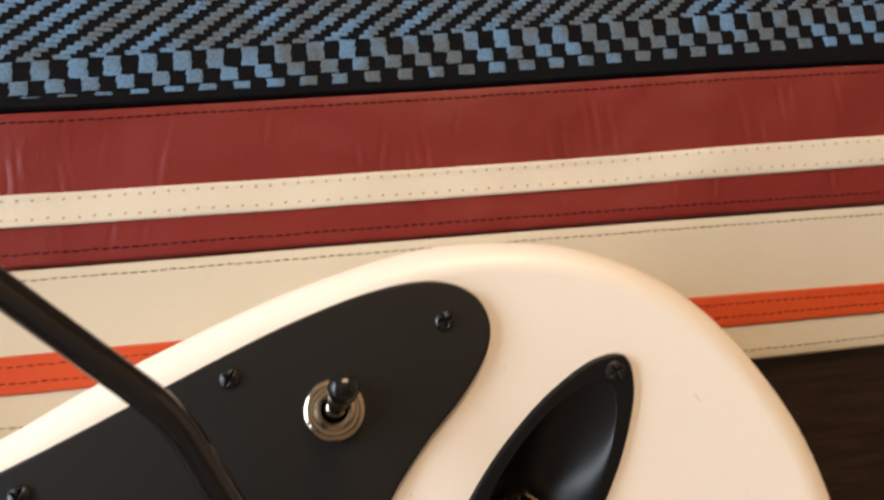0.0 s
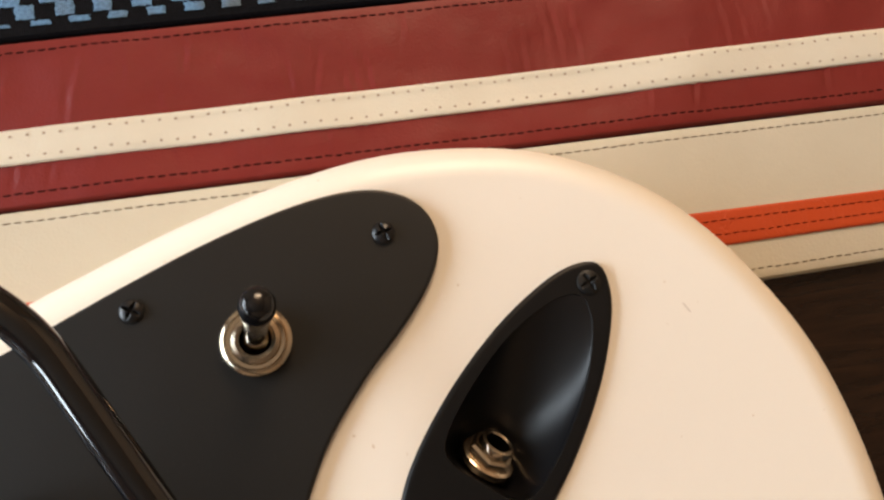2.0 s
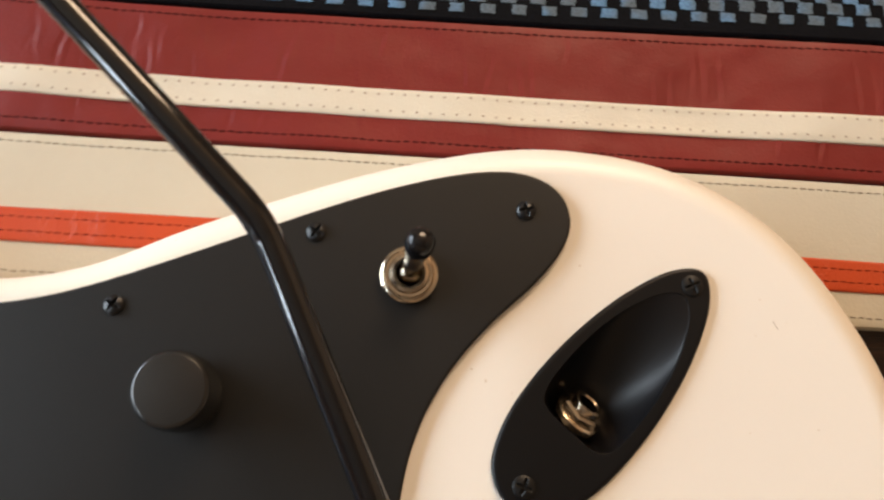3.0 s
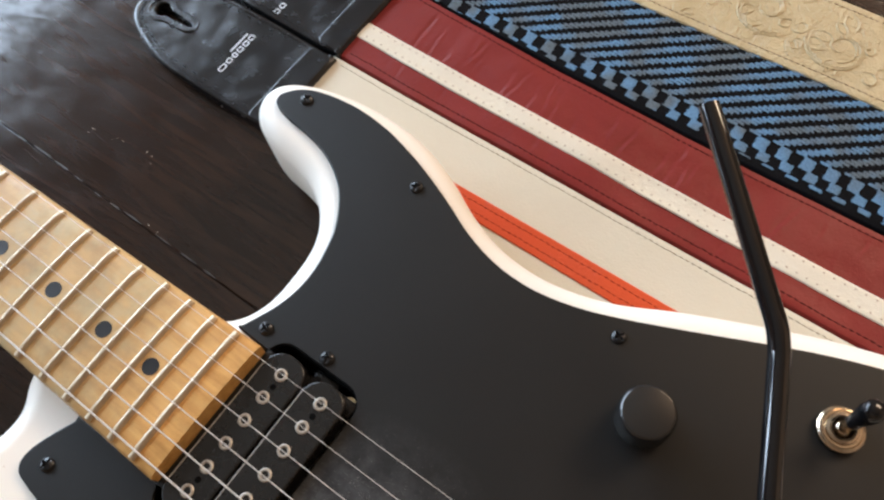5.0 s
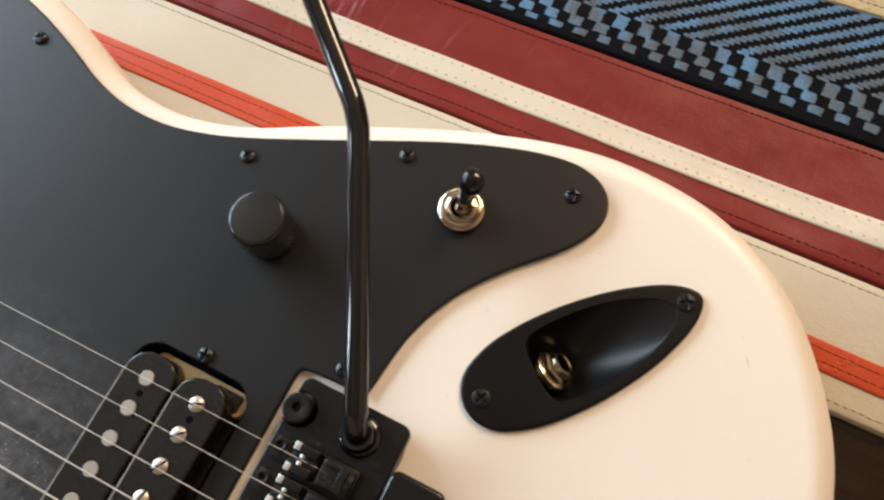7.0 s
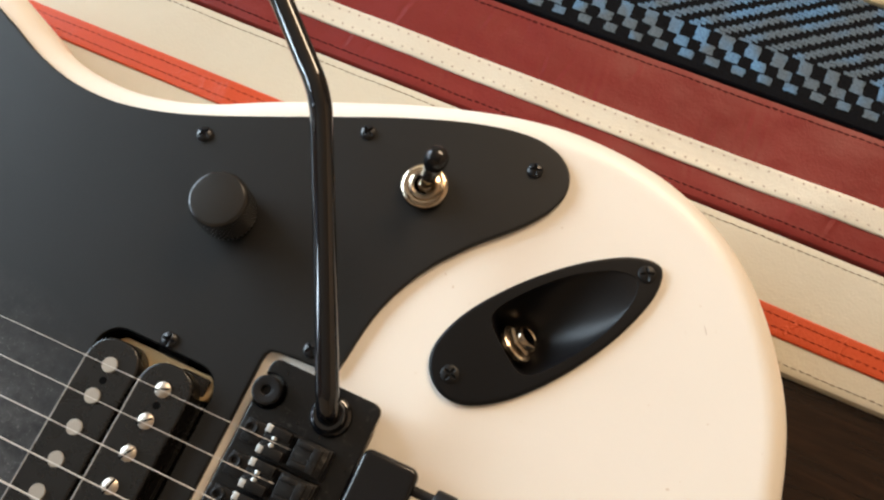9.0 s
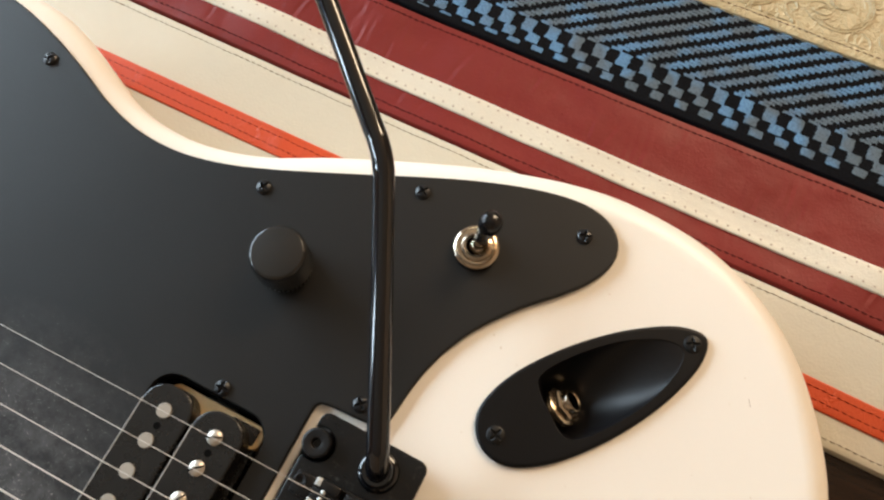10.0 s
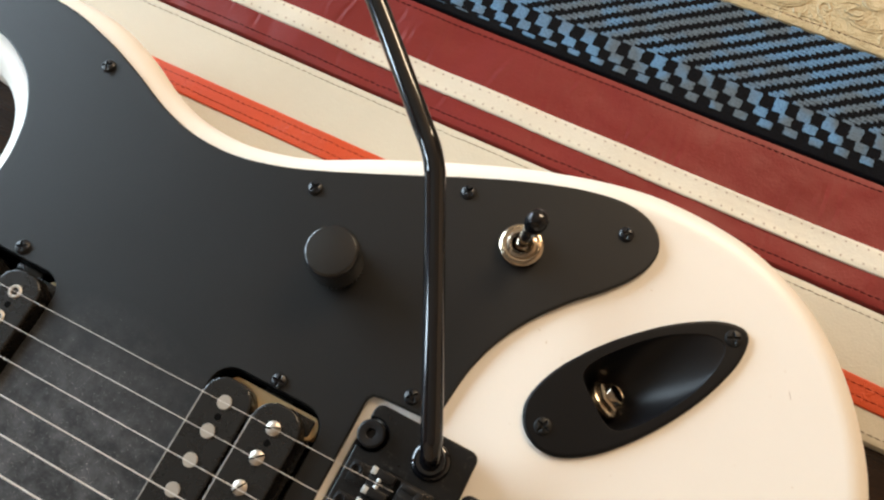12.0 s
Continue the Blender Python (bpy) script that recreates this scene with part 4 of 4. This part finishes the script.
def build_neck():
    x0, x1, nx, ny = -0.500, -0.0120, 40, 10
    bm, rows = bmesh.new(), []
    for i in range(nx + 1):
        x = x0 + (x1 - x0) * i / nx
        a, b = neck_low(x), neck_high(x)
        deep = 0.0245 if x < -0.075 else 0.0300
        row = [(x, a + 0.0010, board_z(x, a) - 0.0006), (x, a, board_z(x, a) - 0.0018), (x, a + 0.0004, board_z(x, a) - 0.0080)]
        for k in range(1, 8):
            f = k / 8
            row.append((x, a + (b - a) * f, BOARD_TOP - 0.0080 - (deep - 0.0080) * math.sin(math.pi * f) ** 0.6))
        row += [(x, b - 0.0004, board_z(x, b) - 0.0080), (x, b, board_z(x, b) - 0.0018), (x, b - 0.0010, board_z(x, b) - 0.0006)]
        for k in range(1, ny):
            y = b - (b - a) * k / ny
            row.append((x, y, board_z(x, y)))
        rows.append([bm.verts.new(p) for p in row])
    n = len(rows[0])
    for a, b in zip(rows, rows[1:]):
        for k in range(n):
            bm.faces.new((a[k], a[(k + 1) % n], b[(k + 1) % n], b[k]))
    bm.faces.new(rows[0])
    bm.faces.new(rows[-1])
    neck = part("neck", bm, MAPLE, guitar, "worn maple neck with a one-piece fingerboard", smooth=50)
    for k in range(1, 23):
        x = FRET_REF - SCALE_FRETS / 2 ** (k / 12)
        a, b = neck_low(x) + 0.0009, neck_high(x) - 0.0009
        bm, rows = bmesh.new(), []
        for i in range(13):
            y = a + (b - a) * i / 12
            ends = 0.35 if i in (0, 12) else 1.0
            rows.append([bm.verts.new((x + 0.0015 * math.cos(t), y, board_z(x, y) - 0.0002 + 0.0015 * ends * math.sin(t))) for t in (0, 0.5, 1.05, 1.57, 2.09, 2.64, math.pi)])
        for p, q in zip(rows, rows[1:]):
            for j in range(6):
                bm.faces.new((p[j], p[j + 1], q[j + 1], q[j]))
        bm.faces.new(rows[0])
        bm.faces.new(rows[-1])
        part("fret", bm, FRET_WIRE, neck, "" if k > 1 else "nickel silver fret wire")
    dot = None
    for k in (21, 19, 17, 15, 9, 7, 5, 3):
        x = FRET_REF - SCALE_FRETS * (2 ** (-k / 12) + 2 ** (-(k - 1) / 12)) / 2
        y = (neck_low(x) + neck_high(x)) / 2
        if dot is None:
            dot = part("fret_marker", lathe([(0, -0.001), (0.0033, -0.001), (0.0033, 0.00012), (0, 0.00012)], 28), BLACK_PLASTIC, neck, "black dot fret marker")
            dot.matrix_basis = pose(x, y, BOARD_TOP)
        else:
            again(dot, pose(x, y, BOARD_TOP))


build_neck()


def string_y(i, x):
    return (-0.0100 * i) + (0.0019 - 0.0005 * i) * x / 0.16 + 0.0002


def string_z(x):
    return 0.0612 + (0.0622 - 0.0612) * (x + 0.0222) / 0.1818 if x > -0.0222 else 0.0612 + 0.002 * (x + 0.0222)


def build_pickup(xs, y0, y1, top, poles, gap):
    """Two bobbins side by side on a base plate; poles is hollow or slug and screw."""
    pickup = part("pickup", slab(rounded(xs[0] - 0.0098, xs[1] + 0.0100, y0 + 0.001, y1 - 0.001, 0.004), 0.0300, 0.0420), BOBBIN, guitar, "black open-coil humbucker pickup")
    for c, x in enumerate(xs):
        bob = part("bobbin", slab(rounded(x - 0.0088 + gap, x + 0.0088 - gap, y0, y1, 0.0074, 8), 0.0400, top, top_r=0.0007, seg=4), BOBBIN, pickup)
        part("edge_glint", tube([Vector((x - 0.0086 + gap, y0 + 0.0076, top - 0.00015)), Vector((x - 0.0086 + gap, y1 - 0.0076, top - 0.00015))], 0.00030, 6), EDGE_GLINT, bob)
        for i in range(6):
            y = string_y(i, x)
            m = pose(x, y, top, 0, 0, 25 + 17 * i)
            if poles == "hollow":
                part("pole_piece", turned(lathe([(0, -0.0012), (0.0012, -0.0012), (0.0013, 0.0001), (0.0016, 0.0005), (0.0021, 0.0005), (0.0025, 0.0001), (0.0025, -0.001)], 24), m), SLUG, pickup)
            elif c == 0:
                part("pole_piece", turned(lathe([(0.0025, -0.001), (0.0025, 0.0002), (0.0023, 0.0005), (0, 0.0005)], 24), m), SLUG, pickup)
            else:
                slot = block(-0.0026, 0.0026, -0.00028, 0.00028, 0.00105, 0.00135)
                part("pole_piece", turned(lathe([(0.0025, -0.001), (0.0025, 0.0004), (0.0019, 0.0010), (0.0009, 0.0013), (0, 0.0013)], 24), m), SLUG, pickup)
                part("screw_slot_shade", turned(slot, m), DEEP_BLACK, pickup)
        for y in (string_y(0, x) - 0.005, string_y(4, x) - 0.005):
            part("bobbin_hole_shade", turned(lathe([(0, 0.0001), (0.0011, 0.0001), (0.0012, 0.0)], 14), pose(x + 0.0005, y, top)), DEEP_BLACK, pickup)
    part("adjusting_tab", join(block(xs[0] + 0.006, xs[1] - 0.002, y1 - 0.001, y1 + 0.003, 0.0395, 0.0415, 0.0006), block(xs[1] - 0.001, xs[1] + 0.0095, y1 - 0.0055, y1 + 0.0005, 0.0405, 0.0455, 0.0008)), BOBBIN, pickup)
    return pickup


build_pickup((0.0, 0.0188), -0.0585, 0.0081, 0.0526, "hollow", 0.0001)
build_pickup((0.1057, 0.1245), -0.0605, 0.0096, 0.0540, "slug", 0.0001)


def build_bridge():
    # plate with a bay in its front edge round each pivot post
    outline = [p for p in rounded(0.1508, 0.1884, -0.0760, 0.0250, 0.0030, 6)]
    for yc in (0.0148, -0.0660):
        at = next(i for i in range(len(outline)) if abs(outline[i].x - 0.1508) < 1e-6 and abs(outline[(i + 1) % len(outline)].x - 0.1508) < 1e-6 and outline[i].y > yc > outline[(i + 1) % len(outline)].y)
        bay = [Vector((0.1541 + 0.0054 * math.cos(k), yc + 0.0054 * math.sin(k))) for k in (math.radians(d) for d in range(124, -125, -12))]
        outline[at + 1:at + 1] = [Vector((0.1508, bay[0].y + 0.0003))] + bay + [Vector((0.1508, bay[-1].y - 0.0003))]
    plate = slab(outline, 0.0500, 0.0538, top_r=0.0005, seg=3)
    bridge = part("tremolo_bridge", plate, WORN_STEEL, guitar, "worn black locking tremolo bridge")
    part("sustain_block", block(0.160, 0.178, -0.066, 0.010, 0.031, 0.0505, 0.001), BLACK_METAL, bridge)
    for y in (0.0148, -0.0660):
        part("pivot_post", turned(lathe([(0, 0.0004), (0.0014, 0.0004), (0.0016, 0.0028), (0.0021, 0.0030), (0.0040, 0.0030), (0.0046, 0.0025), (0.0046, -0.0160), (0, -0.0160)], 28), pose(0.1541, y, 0.0545)), SATIN_BLACK, bridge, "round pivot post with a hex socket")
    for i in range(6):
        y = string_y(i, SADDLE_X)
        saddle = part("saddle", join(
            block(0.1600, 0.1812, y - 0.0047, y + 0.0047, 0.0541, 0.0592, 0.0004),
            block(0.1604, 0.1684, y + 0.0014, y + 0.0046, 0.0588, 0.0614, 0.0005),
            block(0.1604, 0.1684, y - 0.0046, y - 0.0014, 0.0588, 0.0614, 0.0005),
            block(0.1530, 0.1602, y - 0.0036, y + 0.0036, 0.0541, 0.0556, 0.0004)), WORN_STEEL, bridge, "worn black locking saddle" if i == 0 else "")
        part("saddle_screw", turned(lathe([(0, 0.0002), (0.0010, 0.0002), (0.0011, 0.0016), (0.0017, 0.0018), (0.0021, 0.0014), (0.0021, -0.0008)], 18), pose(0.1552, y + 0.0010, 0.0558)), SATIN_BLACK, saddle)
        part("string_clamp", join(block(0.1702, 0.1806, y - 0.0042, y + 0.0042, 0.0590, 0.0607, 0.0005), block(0.1708, 0.1762, y + 0.0020, y + 0.0038, 0.0604, 0.0617, 0.0004), block(0.1708, 0.1762, y - 0.0038, y - 0.0020, 0.0604, 0.0617, 0.0004), block(0.1758, 0.1786, y - 0.0038, y + 0.0038, 0.0604, 0.0617, 0.0004)), WORN_STEEL, saddle)
        part("clamp_slot_shade", block(0.1685, 0.1700, y - 0.0040, y + 0.0040, 0.0588, 0.05935), DEEP_BLACK, saddle)
        for side in (-1, 1):
            part("worn_corner", block(0.1602, 0.1623, y + side * 0.0032 - 0.0013, y + side * 0.0032 + 0.0013, 0.0602, 0.06148, 0.0004), WORN_BRIGHT, saddle, "bright worn metal corner" if i == 0 else "")
            part("roller", turned(lathe([(0, -0.0007), (0.0007, -0.0007), (0.0009, 0.0), (0.0007, 0.0007), (0, 0.0007)], 12), pose(0.1638, y + side * 0.0012, 0.0606, 90, 0, 0)), WORN_BRIGHT, saddle)
    tuner = part("fine_tuner_bar", slab(rounded(0.1890, 0.2070, -0.0700, 0.0125, 0.0030, 5), 0.0520, 0.0590, top_r=0.0016, seg=4), GLOSS_BLACK, bridge, "glossy black fine tuner housing")
    for i in range(6):
        y = string_y(i, SADDLE_X) + 0.0045
        screw = part("fine_tuner_screw", turned(lathe([(0, 0.0), (0.0016, 0.0), (0.0016, 0.0085), (0.0034, 0.0090), (0.0036, 0.0096), (0.0036, 0.0150), (0.0030, 0.0156), (0, 0.0156)], 20), pose(0.2050, y, 0.0545, 0, 80, 0)), SATIN_BLACK, tuner)
    # collar and arm
    part("arm_collar", turned(lathe([(0.0066, -0.0035), (0.0066, 0.0004), (0.0060, 0.0013), (0.0053, 0.0016), (0.0051, 0.0050), (0.0046, 0.0058), (0.0034, 0.0058)], 32), pose(0.1750, 0.0160, 0.0540)), ARM_BLACK, bridge, "glossy black arm collar")
    spine = smooth_loop([(0.1750, 0.0160, 0.0530), (0.1750, 0.0162, 0.0610), (0.1738, 0.0195, 0.0655), (0.1712, 0.0250, 0.0678), (0.1540, 0.0600, 0.0763), (0.1390, 0.0900, 0.0838), (0.1355, 0.0962, 0.0856), (0.1315, 0.1012, 0.0872), (0.1250, 0.1072, 0.0890), (0.1020, 0.1280, 0.0962), (0.0780, 0.1495, 0.1036)], 6, closed=False)
    part("tremolo_arm", tube(spine, 0.0035, 24), ARM_BLACK, bridge, "long bent gloss black tremolo arm")
    return bridge


build_bridge()


def build_strings():
    for i in range(6):
        r = (0.00012, 0.00014, 0.00018, 0.00024, 0.00031, 0.00039)[i]
        pts = [Vector((x, string_y(i, x), string_z(x))) for x in (-0.488, -0.3, -0.15, -0.0222, 0.05, 0.11, SADDLE_X)]
        pts += [Vector((0.1660, string_y(i, 0.166), 0.0600)), Vector((0.1710, string_y(i, 0.171), 0.0588))]
        part("string", tube(pts, r, 8), STRING_STEEL, guitar, "plain steel string" if i < 3 else "wound steel string")


build_strings()


def build_knob():
    n, prof = 72, [(0.0, 0.0), (0.0086, 0.0), (0.0090, 0.0006), (0.0092, 0.0012), (0.0092, 0.0147)]
    knob = part("control_knob", lathe(prof, n), SATIN_BLACK, guitar, "black metal volume knob with a knurled side")
    knob.location = (0.1140, 0.0610, GUARD_TOP)
    bm = bmesh.new()
    count, levels = 38, 9
    for k in range(count):
        for j in range(levels):
            a = 2 * math.pi * (k + 0.5 * (j % 2)) / count
            z = 0.0026 + 0.00136 * j
            da, dz, r = math.pi / count, 0.00132, 0.00918
            c = bm.verts.new(((r + 0.00075) * math.cos(a), (r + 0.00075) * math.sin(a), z))
            rim = [bm.verts.new((r * math.cos(a + u * da), r * math.sin(a + u * da), z + w * dz)) for u, w in ((-1, 0), (0, -1), (1, 0), (0, 1))]
            for q in range(4):
                bm.faces.new((c, rim[q], rim[(q + 1) % 4]))
    tagged(part("knurling", bm, KNURL, knob, "diamond knurled band", smooth=0), kind="stuff")
    cap = [(0.0092, 0.0144), (0.00955, 0.0147), (0.00955, 0.0151), (0.0091, 0.0159), (0.0086, 0.0164), (0.0083, 0.0165), (0.0, 0.0165)]
    part("knob_cap", lathe(cap, n), KNOB_CAP, knob, "bevelled satin black cap")


build_knob()


def build_switch():
    base = (0.1690, 0.0965, GUARD_TOP)
    n = 96
    bm, rows = bmesh.new(), []
    for r, z, rib in ((0.0074, 0.0, 0), (0.0078, 0.0004, 1), (0.0078, 0.0026, 1), (0.0074, 0.0032, 0), (0.0068, 0.0034, 0), (0.0064, 0.0030, 0), (0.0056, 0.0030, 0), (0.0053, 0.0038, 0), (0.0044, 0.0042, 0), (0.0036, 0.0040, 0), (0.0034, 0.0010, 0)):
        rows.append([bm.verts.new(((r + rib * 0.00025 * (i % 2)) * math.cos(2 * math.pi * i / n), (r + rib * 0.00025 * (i % 2)) * math.sin(2 * math.pi * i / n), z)) for i in range(n)])
    for a, b in zip(rows, rows[1:]):
        for i in range(n):
            bm.faces.new((a[i], a[(i + 1) % n], b[(i + 1) % n], b[i]))
    sw = part("toggle_switch", bm, NICKEL, guitar, "toggle switch with a knurled nickel nut")
    sw.location = base
    part("well", lathe([(0, 0.0012), (0.0035, 0.0012)], 24), DEEP_BLACK, sw)
    lean = pose(0, 0, 0.0016, -17, 8, 0) @ Matrix.Diagonal((0.96, 0.96, 0.80, 1))
    part("pivot", turned(lathe([(0.0033, 0.0012), (0.0030, 0.0024), (0.0024, 0.0036), (0.0016, 0.0042), (0, 0.0044)], 24), pose(0.0002, 0.0006, 0.0)), NICKEL, sw, "domed metal pivot of the lever")
    part("lever", turned(lathe([(0, 0), (0.0023, 0), (0.0020, 0.0060), (0.0021, 0.0100), (0, 0.0100)], 20), lean), NICKEL, sw, "bare metal lever")
    part("lever_tip", turned(lathe([(0.0022, 0.0076), (0.0027, 0.0080), (0.0029, 0.0120), (0.0036, 0.0165), (0.0041, 0.0195), (0.0040, 0.0222), (0.0032, 0.0243), (0.0018, 0.0253), (0, 0.0256)], 28), lean), GLOSS_BLACK, sw, "glossy black plastic tip")


build_switch()


def build_jack():
    """Teardrop jack plate: u runs along it from its lower screw, v across."""
    ang = JACK_AXIS
    frame_m = Matrix.Translation((0.2024, 0.0432, 0)) @ Matrix.Rotation(ang, 4, "Z")
    half = [(-0.0060, 0.0), (-0.0040, 0.0068), (0.0020, 0.0120), (0.0145, 0.0157), (0.0325, 0.0164), (0.0515, 0.0141), (0.0667, 0.0096), (0.0748, 0.0050), (0.0781, 0.0)]
    loop = half + [(u, -v) for u, v in reversed(half[1:-1])]
    outline = list(reversed(smooth_loop(loop, 5)))
    cup_half = [(0.0190, 0.0), (0.0192, 0.0070), (0.0212, 0.0108), (0.0275, 0.0124), (0.0400, 0.0122), (0.0520, 0.0102), (0.0620, 0.0064), (0.0668, 0.0030), (0.0684, 0.0)]
    cup = list(reversed(smooth_loop(cup_half + [(u, -v) for u, v in reversed(cup_half[1:-1])], 5)))
    plate_top = BODY_TOP + 0.0016
    plate = part("jack_plate", turned(slab(outline, BODY_TOP + 0.00005, plate_top, [list(reversed(cup))], top_r=0.0011, seg=4, hole_r=0.0002), frame_m), PLATE_BLACK, guitar, "black teardrop jack plate with a sunk cup")
    # cup: a smooth bowl, steep below the socket and rising to the far tip
    widths = smooth_loop(cup_half, 5, closed=False)
    bm, rows = bmesh.new(), []
    for k in range(49):
        u = 0.0190 + 0.0494 * k / 48
        w = next((a.y + (b.y - a.y) * (u - a.x) / max(b.x - a.x, 1e-9) for a, b in zip(widths, widths[1:]) if a.x <= u <= b.x), 0.0) + 0.0003
        run = min(1.0, max(0.0, (u - 0.0190) / 0.0494))
        wall_rise = min(1.0, (u - 0.0190) / 0.0040)
        depth = 0.0215 * math.sin(wall_rise * math.pi / 2) * (1 - run) ** 1.45
        row = []
        for q in range(17):
            c = -1 + 2 * q / 16
            row.append(bm.verts.new((u, w * math.sin(c * math.pi / 2), plate_top - 0.00012 - depth * max(0.0, math.cos(c * math.pi / 2)) ** 1.5)))
        rows.append(row)
    for a, b in zip(rows, rows[1:]):
        for q in range(16):
            bm.faces.new((a[q], a[q + 1], b[q + 1], b[q]))
    part("cup", turned(bm, frame_m), CUP_BLACK, plate, "smooth sunk cup", smooth=70)
    screw = part("screw", cross_screw(0.0030, 0.0009), WORN_BLACK, plate)
    screw.matrix_basis = frame_m @ pose(0, 0, plate_top, 0, 0, 20)
    again(screw, frame_m @ pose(0.0724, 0, plate_top, 0, 0, 65))
    seat = frame_m @ pose(0.0252, 0, plate_top - 0.0102, 0, 52, 0)
    part("washer", turned(lathe([(0.0040, -0.001), (0.0068, -0.001), (0.0068, 0.0006), (0.0062, 0.0010), (0.0040, 0.0010)], 32), seat), NICKEL, plate)
    part("nut", turned(lathe([(0.0040, 0.0008), (0.0060, 0.0008), (0.0060, 0.0026), (0.0054, 0.0032), (0.0040, 0.0032)], 6), seat), NICKEL, plate, "nickel hex nut", smooth=0)
    part("socket", turned(lathe([(0.0030, -0.006), (0.0030, 0.0050), (0.0034, 0.0054), (0.0041, 0.0052), (0.0043, 0.0046), (0.0043, 0.0)], 32), seat), NICKEL, plate, "threaded jack socket")
    part("bore_shade", turned(lathe([(0, 0.001), (0.00292, 0.001), (0.00292, 0.0050)], 24), seat), DEEP_BLACK, plate)


build_jack()
# a small scratch in the paint
part("scratch", turned(block(-0.00012, 0.00012, -0.0014, 0.0014, 0, 0.00005), pose(0.2717, 0.0904, BODY_TOP, 0, 0, 30)), base_material("bruised_paint", (0.52, 0.45, 0.37), 0.6), body)
